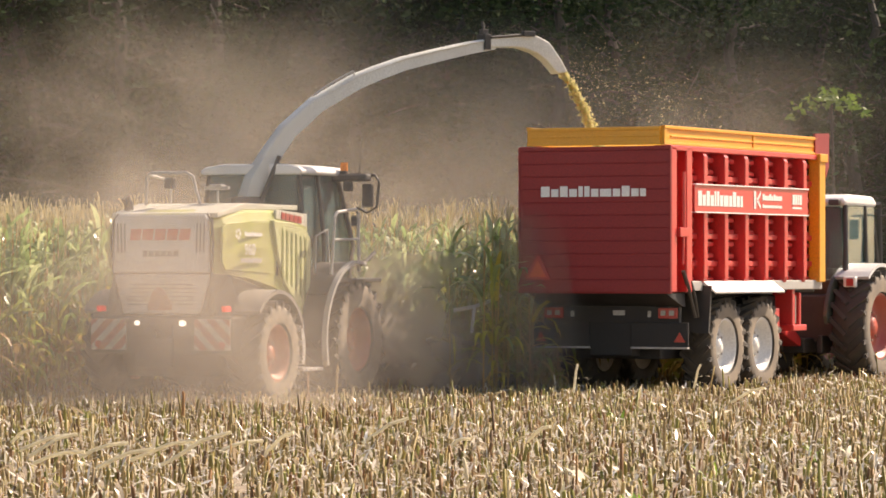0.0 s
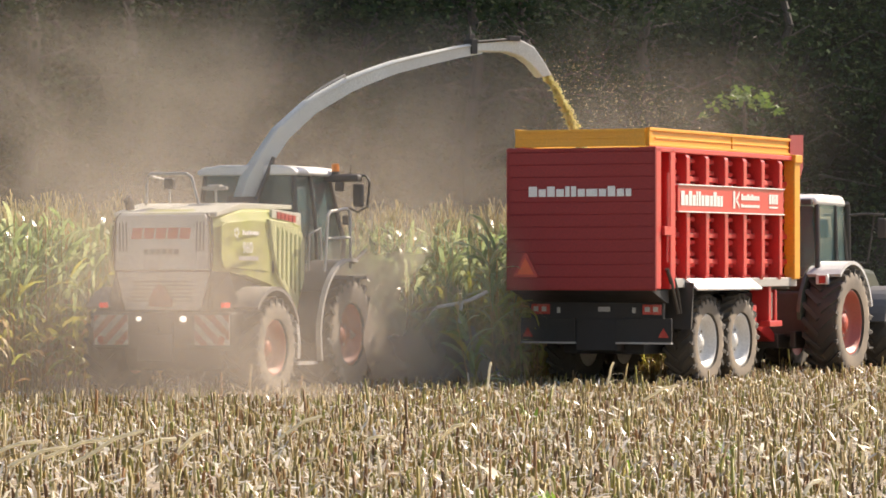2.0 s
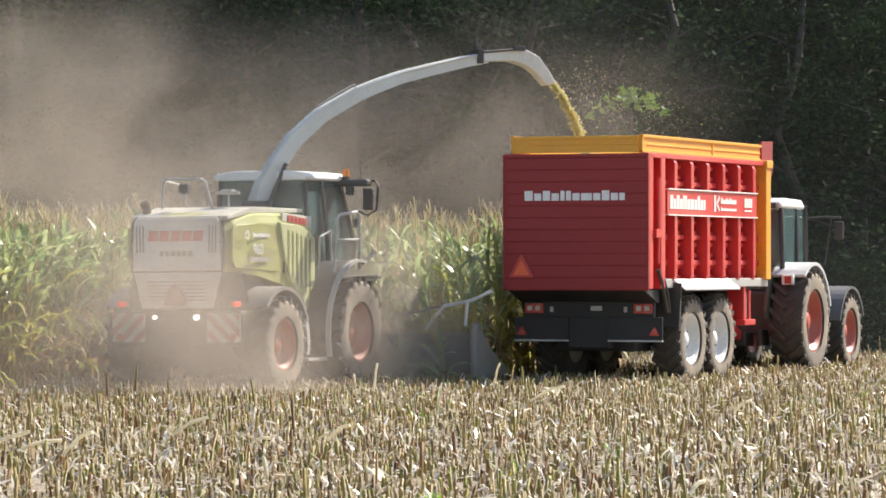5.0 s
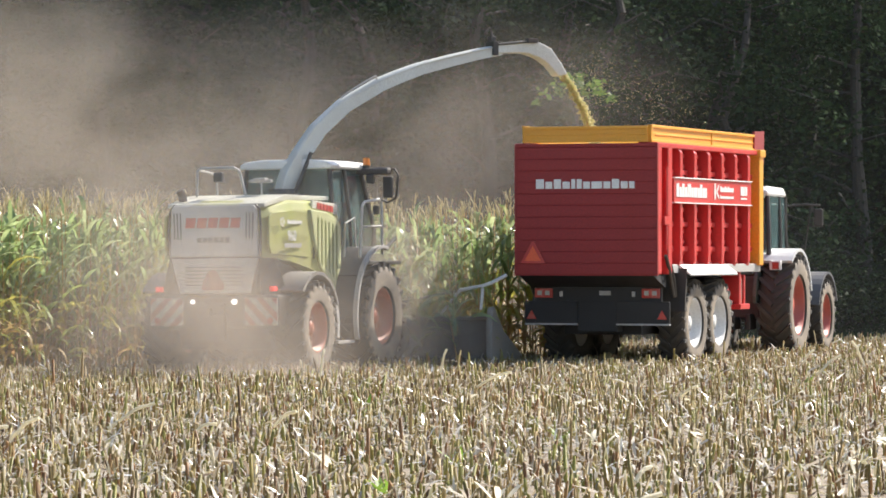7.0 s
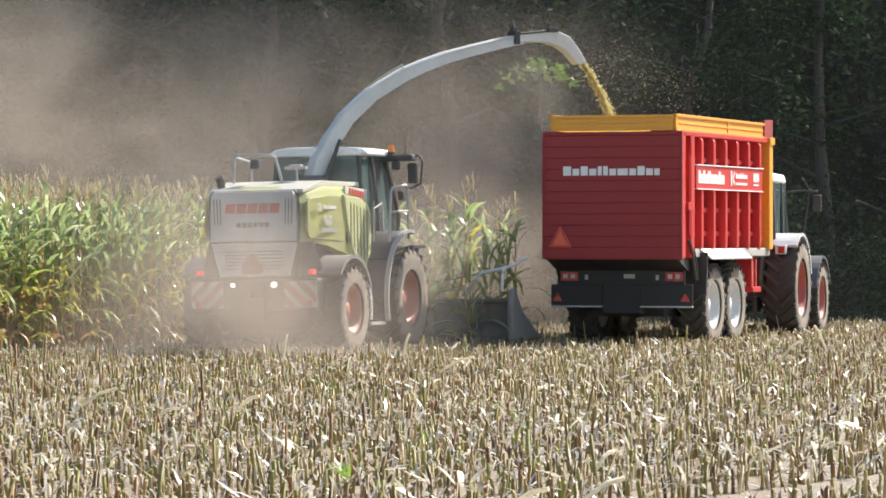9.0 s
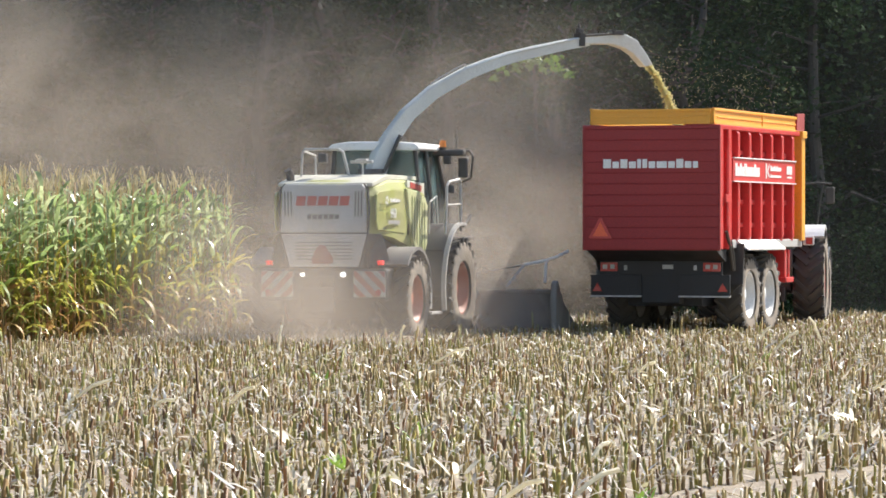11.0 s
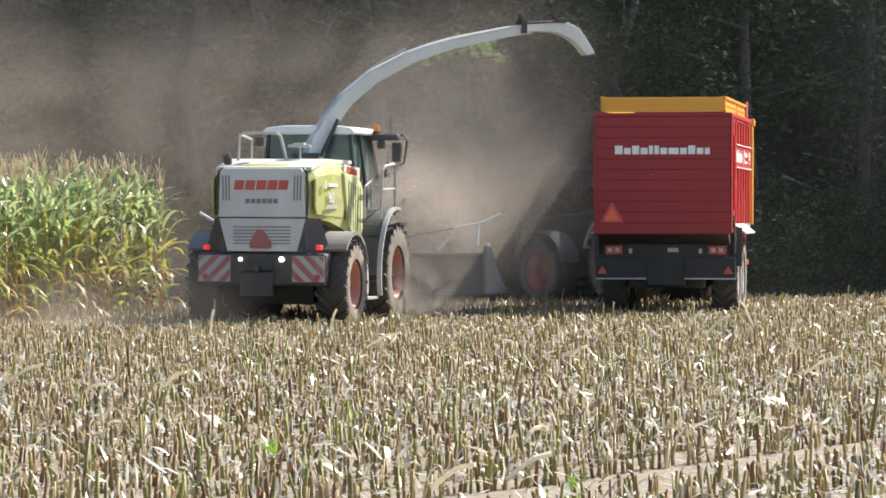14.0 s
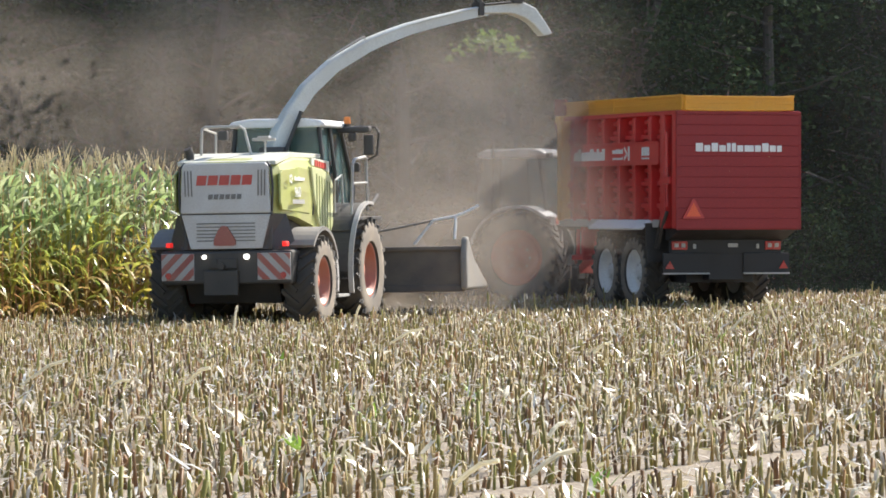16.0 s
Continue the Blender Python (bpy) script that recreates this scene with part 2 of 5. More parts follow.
# ---- mesh helpers ----
def part(name, bm, material, parent=None, label=""):
    me = bpy.data.meshes.new(name)
    bm.to_mesh(me)
    bm.free()
    me.materials.append(material)
    ob = new(name, me)
    ob.parent = parent
    return tagged(ob, label)


def part_each(name, bm, material, parent=None, label=""):
    """The same for loose pieces: each one becomes an object of its own."""
    bm.verts.index_update()
    left, out = set(bm.verts), []
    order = list(bm.verts)
    for v in order:
        if v not in left:
            continue
        stack, isle = [v], []
        left.discard(v)
        while stack:
            w = stack.pop()
            isle.append(w)
            for e in w.link_edges:
                o = e.other_vert(w)
                if o in left:
                    left.discard(o)
                    stack.append(o)
        faces = {f for w in isle for f in w.link_faces}
        g = bmesh.new()
        to = {w: g.verts.new(w.co) for w in isle}
        for f in sorted(faces, key=lambda f: min(w.index for w in f.verts)):
            g.faces.new([to[w] for w in f.verts])
        out.append(part(name, g, material, parent, label))
    return out


def box(bm, x0, x1, y0, y1, z0, z1, bevel=0.0, turn=None):
    b = bmesh.new()
    bmesh.ops.create_cube(b, size=1)
    bmesh.ops.scale(b, vec=(x1 - x0, y1 - y0, z1 - z0), verts=b.verts)
    if bevel:
        bmesh.ops.bevel(b, geom=list(b.edges), offset=bevel, segments=2, affect="EDGES", profile=0.5)
    m = Matrix.Translation(((x0 + x1) / 2, (y0 + y1) / 2, (z0 + z1) / 2))
    if turn is not None:
        m = m @ turn
    b.transform(m)
    me = bpy.data.meshes.new("piece")
    b.to_mesh(me)
    b.free()
    bm.from_mesh(me)
    bpy.data.meshes.remove(me)
    return bm


def boxes(*rows, bevel=0.008):
    bm = bmesh.new()
    for r in rows:
        box(bm, *r, bevel=bevel)
    return bm


def rod(bm, p0, p1, r0, r1=None, seg=10):
    p0, p1 = Vector(p0), Vector(p1)
    d = p1 - p0
    m = Matrix.Translation((p0 + p1) / 2) @ d.to_track_quat("Z", "Y").to_matrix().to_4x4()
    bmesh.ops.create_cone(bm, cap_ends=True, segments=seg, radius1=r0, radius2=r0 if r1 is None else r1, depth=d.length, matrix=m)
    return bm


def tube(bm, pts, r, seg=8):
    """A bent pipe through the points."""
    pts = [Vector(p) for p in pts]
    rings = []
    for i, p in enumerate(pts):
        d = (pts[min(i + 1, len(pts) - 1)] - pts[max(i - 1, 0)]).normalized()
        a = d.orthogonal().normalized() if not rings else (rings[-1][1] - d * rings[-1][1].dot(d)).normalized()
        b = d.cross(a)
        rings.append(([bm.verts.new(p + (a * math.cos(k * math.tau / seg) + b * math.sin(k * math.tau / seg)) * r) for k in range(seg)], a))
    for (u, _), (v, _) in zip(rings, rings[1:]):
        for k in range(seg):
            bm.faces.new((u[k], u[(k + 1) % seg], v[(k + 1) % seg], v[k]))
    bm.faces.new(rings[0][0][::-1])
    bm.faces.new(rings[-1][0])
    return bm


def prism(bm, outline, a, b, axis="x", bevel=0.0):
    """A flat outline carried from a to b along an axis. x: outline (y, z); y: (x, z); z: (x, y)."""
    put = {"x": lambda p, s: (s, p[0], p[1]), "y": lambda p, s: (p[0], s, p[1]), "z": lambda p, s: (p[0], p[1], s)}[axis]
    g = bmesh.new()
    u, v = ([g.verts.new(put(p, s)) for p in outline] for s in (a, b))
    n = len(outline)
    g.faces.new(u)
    g.faces.new(v[::-1])
    for k in range(n):
        g.faces.new((u[k], v[k], v[(k + 1) % n], u[(k + 1) % n]))
    bmesh.ops.recalc_face_normals(g, faces=g.faces)
    if bevel:
        bmesh.ops.bevel(g, geom=list(g.edges), offset=bevel, segments=2, affect="EDGES", profile=0.5)
    me = bpy.data.meshes.new("piece")
    g.to_mesh(me)
    g.free()
    bm.from_mesh(me)
    bpy.data.meshes.remove(me)
    return bm


def arc(cy, cz, r, a0, a1, n=14):
    """Points (y, z) on an arc, degrees from +y upwards."""
    return [(cy + r * math.cos(radians(a0 + (a1 - a0) * i / n)), cz + r * math.sin(radians(a0 + (a1 - a0) * i / n))) for i in range(n + 1)]


def lathe(bm, profile, seg=40):
    """A profile of (x, radius) turned about the x axis."""
    rings = [[bm.verts.new((x, r * math.cos(k * math.tau / seg), r * math.sin(k * math.tau / seg))) for k in range(seg)] for x, r in profile]
    for u, v in zip(rings, rings[1:]):
        for k in range(seg):
            bm.faces.new((u[k], u[(k + 1) % seg], v[(k + 1) % seg], v[k]))
    bmesh.ops.recalc_face_normals(bm, faces=bm.faces)
    return bm


def smooth(ob):
    ob.data.polygons.foreach_set("use_smooth", [True] * len(ob.data.polygons))
    return ob


def wheel(parent, side, x, y, r, width, rim_r, rim_mat, lugs, name="wheel"):
    """A wheel that turns about its own middle; side 1 has its outer face to +x."""
    hub = new(name)
    hub.parent = parent
    hub.matrix_basis = pose(x, y, r)
    w = width / 2
    bm = lathe(bmesh.new(), [(-w * .8, rim_r), (-w * .95, rim_r + .05), (-w, (rim_r + r) / 2), (-w * .92, r - .08), (-w * .75, r - .045), (0, r - .03),
                             (w * .75, r - .045), (w * .92, r - .08), (w, (rim_r + r) / 2), (w * .95, rim_r + .05), (w * .8, rim_r)])
    smooth(part("tyre", bm, RUBBER, hub, "black rubber tyre with field dust, kept dark for shade"))
    bm = bmesh.new()
    for k in range(lugs):
        for s in (1, -1):
            a = math.tau * (k + (0.5 if s < 0 else 0)) / lugs
            m = Matrix.Rotation(a, 4, "X") @ Matrix.Translation((s * w * 0.5, 0, r - 0.03)) @ Matrix.Rotation(s * 0.75, 4, "Z")
            b = bmesh.ops.create_cube(bm, size=1, matrix=m @ Matrix.Diagonal((w * 1.25, r * 0.075, 0.075, 1)))
            m2 = Matrix.Rotation(a + s * 0.0, 4, "X") @ Matrix.Translation((s * w * 0.93, -s * 0.0 - w * 0.42, r - 0.085))
            bmesh.ops.create_cube(bm, size=1, matrix=m2 @ Matrix.Diagonal((w * 0.16, r * 0.08, 0.13, 1)))
    part("tread", bm, TREAD, hub, "chunky tractor tread lugs with dust, kept dark for shade")
    d = side
    bm = lathe(bmesh.new(), [(d * w * .965, rim_r + .03), (d * w * 1.02, (rim_r + r) / 2 - .02), (d * w * .985, r - .10), (d * w * .93, r - .07), (d * w * .90, r - .09)])
    smooth(part("sidewall", bm, SIDEWALL, hub, "sidewall pale with dust"))
    bm = lathe(bmesh.new(), [(d * w * .82, rim_r + .02), (d * w * .86, rim_r - .01), (d * w * .80, rim_r - .035), (d * w * .35, rim_r - .07), (d * w * .22, rim_r * .62),
                             (d * w * .30, rim_r * .52), (d * w * .34, rim_r * .30), (d * w * .50, rim_r * .27), (d * w * .52, .01)])
    lathe(bm, [(-d * w * .82, rim_r + .02), (-d * w * .5, rim_r - .06), (-d * w * .3, .02)])
    smooth(part("rim", bm, rim_mat, hub))
    bm = bmesh.new()
    for k in range(8):
        a = math.tau * k / 8
        c = (0, rim_r * .42 * math.cos(a), rim_r * .42 * math.sin(a))
        rod(bm, (d * w * .26, c[1], c[2]), (d * w * .38, c[1], c[2]), 0.022, seg=6)
    part_each("wheel_nut", bm, STEEL, hub)
    return hub


def cloud(name, V, F, material, label="", category="", kind="stuff", parent=None, extra=()):
    """One mesh from numpy arrays; extra: (material, first face) for further slots."""
    me = bpy.data.meshes.new(name)
    V = np.asarray(V, np.float32)
    F = np.asarray(F, np.int32)
    me.vertices.add(len(V))
    me.vertices.foreach_set("co", V.ravel())
    k = F.shape[1]
    me.loops.add(F.size)
    me.loops.foreach_set("vertex_index", F.ravel())
    me.polygons.add(len(F))
    me.polygons.foreach_set("loop_start", np.arange(0, F.size, k, dtype=np.int32))
    me.polygons.foreach_set("loop_total", np.full(len(F), k, np.int32))
    me.materials.append(material)
    for m, _ in extra:
        me.materials.append(m)
    if extra:
        idx = np.zeros(len(F), np.int32)
        for i, (_, ids) in enumerate(extra):
            idx[ids] = i + 1
        me.polygons.foreach_set("material_index", idx)
    me.update()
    me.validate()
    ob = new(name, me)
    ob.parent = parent
    return tagged(ob, label, category, "", kind)


# ---- the way things go ----
def interp(way, t):
    ts = [r[0] for r in way]
    return [float(np.interp(t, ts, [r[k] for r in way])) for k in range(1, len(way[0]))]


def travelled(way, at_y):
    """Metres rolled at each half second by the point at_y ahead of the origin."""
    out, total, last = [], 0.0, None
    for i in range(33):
        x, y, a = interp(way, i / 2)[:3]
        p = (x + at_y * math.sin(radians(a)), y + at_y * math.cos(radians(a)))
        if last:
            total += (p[0] - last[0]) * math.sin(radians(a)) + (p[1] - last[1]) * math.cos(radians(a))
        out.append((i / 2, total))
        last = p
    return out


# ---- silage trailer ----
def letters(bm, x0, x1, z0, z1, widths, at, tall=()):
    """A worn brand mark as plain blocks on a face; at(u, v, depth) gives the place."""
    total, u = sum(widths) + 0.18 * len(widths), x0
    for i, w in enumerate(widths):
        a, b = u, u + w * (x1 - x0) / total
        top = z1 if i in tall or not tall else z0 + (z1 - z0) * 0.74
        vs = [bm.verts.new(at(p, q)) for p, q in ((a, z0), (b, z0), (b, top), (a, top))]
        bm.faces.new(vs)
        u = b + 0.18 * (x1 - x0) / total
    return bm


def thick(bm, vec):
    g = bmesh.ops.extrude_face_region(bm, geom=list(bm.faces))
    bmesh.ops.translate(bm, vec=vec, verts=[v for v in g["geom"] if isinstance(v, bmesh.types.BMVert)])
    bmesh.ops.recalc_face_normals(bm, faces=bm.faces)
    return bm


MARK = [1.0, .85, .9, .9, .5, .6, .85, 1.3, .85, .9, .85, .65]


def make_trailer():
    t = tagged(new("silage_trailer"), "high-sided red silage trailer with yellow top boards and tandem white wheels", "trailer")
    L = 6.2
    # rear door with corrugated planks, in the red darkened for shade
    door = part("rear_door", boxes((-1.275, -1.245, -.018, .025, 1.56, 3.79), (1.245, 1.275, -.018, .025, 1.56, 3.79), (-1.245, 1.245, .004, .025, 1.56, 3.79), (-1.245, 1.245, -.018, .02, 3.735, 3.79), bevel=.005), RED_SHADED, t)
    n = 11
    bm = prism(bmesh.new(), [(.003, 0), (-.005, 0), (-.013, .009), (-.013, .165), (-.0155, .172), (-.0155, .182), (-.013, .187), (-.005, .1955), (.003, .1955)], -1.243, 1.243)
    plank = part("plank", bm, RED_SHADED, door)
    plank.matrix_basis = pose(0, 0, 1.58)
    for i in range(1, n):
        p = new("plank", plank.data)
        p.parent = door
        p.matrix_basis = pose(0, 0, 1.58 + i * 0.1955)
    at = lambda u, v: (u, -.020, v)
    part("lettering_mark", thick(letters(bmesh.new(), -.885, .895, 3.03, 3.19, MARK, at, (0, 2, 4, 5, 9)), (0, -.006, 0)), WHITE, door, "white lettering mark drawn as plain blocks")
    bm = prism(bmesh.new(), [(-1.14, 1.77), (-.73, 1.77), (-.72, 1.79), (-.915, 2.14), (-.955, 2.14), (-1.15, 1.79)], -.040, -.022, "y")
    sign = part("warning_triangle", bm, SIGN_RIM, t, "red-rimmed orange slow vehicle triangle")
    part("triangle_face", prism(bmesh.new(), [(-1.08, 1.81), (-.79, 1.81), (-.935, 2.07)], -.046, -.039, "y"), ORANGE_SIGN, sign)
    # side walls, both alike
    for s in (1, -1):
        X = lambda a, b: (min(s * a, s * b), max(s * a, s * b))
        # recessed wall takes the shade-darkened red behind the brighter ribs
        wall = part("side_wall", boxes((*X(.98, 1.02), .05, L, 1.62, 3.8), bevel=0), RED_SHADED, t, "red side wall with pressed ridges")
        bm = bmesh.new()
        for k in range(11):
            z = 1.70 + k * .185
            for y in (.86, 1.42, 2.23, 3.04, 3.85, 4.66, 5.47):
                w = .40 if y < 1 else .58
                prism(bm, [(s * 1.018, z), (s * 1.12, z + .035), (s * 1.12, z + .095), (s * 1.018, z + .13)], y + .06, y + w - .04, "y")
        part("ridge", bm, RED, wall)["kind"] = "stuff"
        for y, w, top in ((0.0, .24, 3.79), (.60, .22, 3.79)):
            part("corner_post", boxes((*X(1.0, 1.27), max(y, .03), y + w, 1.58, top), bevel=.02), RED, t)
        for y in (1.32, 2.13, 2.94, 3.75, 4.56, 5.37):
            bm = prism(bmesh.new(), [(s * 1.0, 1.62), (s * 1.20, 1.62), (s * 1.275, 1.80), (s * 1.275, 3.66), (s * 1.22, 3.74), (s * 1.0, 3.76)], y - .07, y + .07, "y", .012)
            part("rib", bm, RED, t)
        bm = bmesh.new()
        for z in (2.02, 2.44, 3.33):
            for y in (.83, 1.39, 2.20, 3.01, 3.82, 4.63, 5.44):
                box(bm, *X(1.0, 1.16), y, y + (.66 if y > 1 else .42), z - .05, z + .04, bevel=.015)
        part_each("cross_rail", bm, RED, wall)
        part("top_rail", boxes((*X(1.08, 1.27), .02, L, 3.72, 3.80), bevel=.012), RED, t)
        part("bottom_rail", boxes((*X(1.10, 1.24), .8, L, 1.60, 1.75), bevel=.012), GREY, t, "grey steel bottom rail")
        bd = part("side_board", boxes((*X(1.245, 1.285), .86, 5.46, 2.80, 3.22), bevel=.01), RED, t, "red name board with white lettering marks")
        bm = boxes((*X(1.243, 1.31), .86, 5.46, 3.215, 3.235), (*X(1.243, 1.31), .86, 5.46, 2.79, 2.81), bevel=.004)
        # white on the right side only: a highlight painted along the red edges
        part("board_edge", bm, WHITE if s > 0 else RED, bd)
        a0, a1, b0, b1, c0, c1 = (.98, 2.75, 3.18, 4.35, 4.78, 5.2) if s > 0 else (3.6, 5.3, 2.3, 3.2, 1.3, 1.7)
        at = lambda u, v: (s * 1.287, u, v)
        part("lettering_mark", thick(letters(bmesh.new(), a0, a1, 2.90, 3.13, MARK, at, (0, 2, 4, 5, 9)), (s * .006, 0, 0)), WHITE, bd, "white lettering mark drawn as plain blocks")
        bm = letters(bmesh.new(), b0 + .35, b1, 3.02, 3.12, [1] * 9, at, (0, 3, 5))
        letters(bm, b0 + .35, b1, 2.90, 2.96, [1] * 12, at, (0,))
        bm.faces.new([bm.verts.new(at(u, v)) for u, v in ((b0, 2.88), (b0 + .08, 2.88), (b0 + .08, 3.16), (b0, 3.16))])
        bm.faces.new([bm.verts.new(at(u, v)) for u, v in ((b0 + .1, 3.02), (b0 + .27, 3.16), (b0 + .27, 3.1), (b0 + .18, 3.02))])
        bm.faces.new([bm.verts.new(at(u, v)) for u, v in ((b0 + .1, 3.01), (b0 + .18, 3.01), (b0 + .27, 2.94), (b0 + .27, 2.88))])
        part("lettering_mark", thick(bm, (s * .006, 0, 0)), WHITE, bd, "small white emblem and bars")
        bm = letters(bmesh.new(), c0, c1, 2.97, 3.13, [.8, .8, .5, .8], at)
        letters(bm, c0, c1, 2.90, 2.93, [3], at)
        part("lettering_mark", thick(bm, (s * .006, 0, 0)), WHITE, bd, "small white model plate bars")
        # yellow boards and post
        bm = boxes((*X(1.07, 1.13), .04, L, 3.81, 4.09), (*X(1.11, 1.16), .04, L, 4.05, 4.10), (*X(1.11, 1.155), .04, L, 3.81, 3.85), (*X(1.11, 1.15), .04, .14, 3.81, 4.1),
                   (*X(1.11, 1.15), 3.5, 3.56, 3.85, 4.06), (*X(1.11, 1.145), .3, L, 3.93, 3.955), bevel=.006)
        part("top_board", bm, YELLOW, t, "yellow steel extension board")
        part("front_post", boxes((*X(1.10, 1.30), 5.94, L, 1.72, 3.80), (*X(1.10, 1.33), 5.90, L + .04, 3.68, 3.82), bevel=.015), YELLOW, t, "yellow front corner post")
        part("front_flap", prism(bmesh.new(), [(L - .1, 4.16), (L + .52, 4.18), (L + .50, 3.62), (L + .38, 3.44), (L + .3, 3.72), (L - .1, 3.8)], *X(1.12, 1.16)), RED_SHADED, t, "red steel flap at the front top corner")
        # mudguard, hydraulics
        part("mudguard", prism(bmesh.new(), [(s * .74, 1.66), (s * 1.25, 1.74), (s * 1.46, 1.58), (s * 1.45, 1.555), (s * 1.24, 1.70), (s * .74, 1.62)], 1.28, 4.05, "y"), WHITE, t, "dusty white steel mudguard plate")
        bm = prism(bmesh.new(), [(1.27, 1.68), (1.31, 1.68), (1.22, .95), (1.16, .95)], *X(.74, 1.38))
        part("mudflap", bm, BLACK, t)
        bm = bmesh.new()
        rod(bm, (s * 1.29, .42, 3.4), (s * 1.29, .42, 2.5), .035)
        rod(bm, (s * 1.29, .42, 2.5), (s * 1.29, .40, 2.0), .022)
        box(bm, *X(1.24, 1.32), .25, .60, 2.42, 2.56, bevel=.01)
        part("door_ram", bm, RED, t)
        bm = bmesh.new()
        tube(bm, [(s * 1.25, .5, 1.9), (s * 1.27, .62, 1.7), (s * 1.25, .95, 1.2)], .035)
        tube(bm, [(s * 1.25, .78, 1.75), (s * 1.27, .9, 1.5), (s * 1.25, 1.05, 1.2)], .03)
        part_each("door_arm", bm, BLACK, t)
        part("support_leg", boxes((*X(.85, 1.2), 5.0, 5.12, 1.0, 1.62), (*X(.85, 1.2), 5.30, 5.38, 1.0, 1.55), (*X(.8, 1.25), 4.92, 5.50, .93, 1.03), (*X(.9, 1.1), 4.5, 4.7, .75, 1.3), bevel=.015), RED, t)
        part("valve_rod", rod(bmesh.new(), (s * 1.15, 5.2, 1.05), (s * 1.15, 5.2, 1.5), .03), STEEL, t)
        bm = boxes((*X(.80, 1.12), .57, .66, 1.18, 1.34), bevel=.01)
        part("tail_lamp", bm, RED_LENS, t, "red rear lamp cluster")
        bm = boxes((*X(.85, .93), .555, .575, 1.225, 1.30), (*X(.99, 1.07), .555, .575, 1.225, 1.30), bevel=.005)
        part_each("lamp_lens", bm, GREY, t, "pale round lamp lens")
        part("marker_lamp", boxes((*X(.62, .68), .585, .61, 1.2, 1.29), bevel=.008), GREY, t)
        part("side_reflector", prism(bmesh.new(), [(s * 1.08, .82), (s * 1.26, .82), (s * 1.17, .97)], .545, .56, "y"), RED_LENS, t, "small red reflector triangle")
        part("rear_skirt", boxes((*X(.35, 1.3), .57, .61, .74, 1.12), bevel=.01), CHASSIS, t)
        part("skirt_edge", boxes((*X(.35, 1.3), .55, .63, .715, .745), bevel=.004), GREY, t)
    part("rear_board", boxes((-1.09, 1.09, .0, .05, 3.81, 4.08), (-1.10, 1.10, -.03, .0, 4.03, 4.08), (-1.10, 1.10, -.025, .0, 3.81, 3.85), (-1.1, 1.1, -.018, .0, 3.93, 3.955), bevel=.006), YELLOW, t, "yellow rear extension board")
    part("front_wall", boxes((-1.12, 1.12, L - .08, L, 1.62, 4.05), bevel=.01), RED_SHADED, t)
    part("load_floor", boxes((-1.1, 1.1, .1, L, 1.56, 1.64), bevel=0), CHASSIS, t)
    part("sill", prism(bmesh.new(), [(0.0, 1.56), (.62, 1.36), (.70, 1.36), (.70, 1.56)], -1.2, 1.2), CHASSIS, t, "black tapered tail under the door")
    part("lamp_bar", boxes((-1.14, 1.14, .60, .70, 1.10, 1.40), bevel=.012), CHASSIS, t)
    part("plate_holder", boxes((.04, .24, .585, .605, 1.225, 1.30), bevel=.004), GREY, t, "blank pale plate")
    part("frame", boxes((-.55, -.38, .65, L + .5, 1.02, 1.56), (.38, .55, .65, L + .5, 1.02, 1.56), (-.9, .9, .7, .85, 1.0, 1.5), (-.9, .9, 1.5, 4.3, 1.2, 1.45), (-.9, .9, 4.4, 6.1, 1.15, 1.5), bevel=.015), CHASSIS, t)
    part("drawbar", prism(bmesh.new(), [(L - .4, 1.0), (L + .6, .95), (7.85, .62), (7.95, .62), (7.95, .76), (L + .8, 1.25), (L - .4, 1.5)], -.16, .16, "x", .02), RED, t)
    bm = bmesh.new()
    for y in (2.16, 3.62):
        rod(bm, (-1.0, y, .74), (1.0, y, .74), .09)
        box(bm, -.6, -.4, y - .5, y + .5, .82, .95, bevel=.01)
        box(bm, .4, .6, y - .5, y + .5, .82, .95, bevel=.01)
    part("axle", bm, CHASSIS, t)
    # black blocks added to fill the darkness under the trailer
    part("under_shade_block", boxes((-.7, .7, .9, 5.6, .55, 1.1), (-.36, .36, .60, .9, .60, 1.12), bevel=.02), CHASSIS, t)
    wheels = [wheel(t, s, s * 1.03, y, .74, .50, .42, RIM_WHITE, 22) for s in (1, -1) for y in (2.16, 3.62)]
    return t, wheels


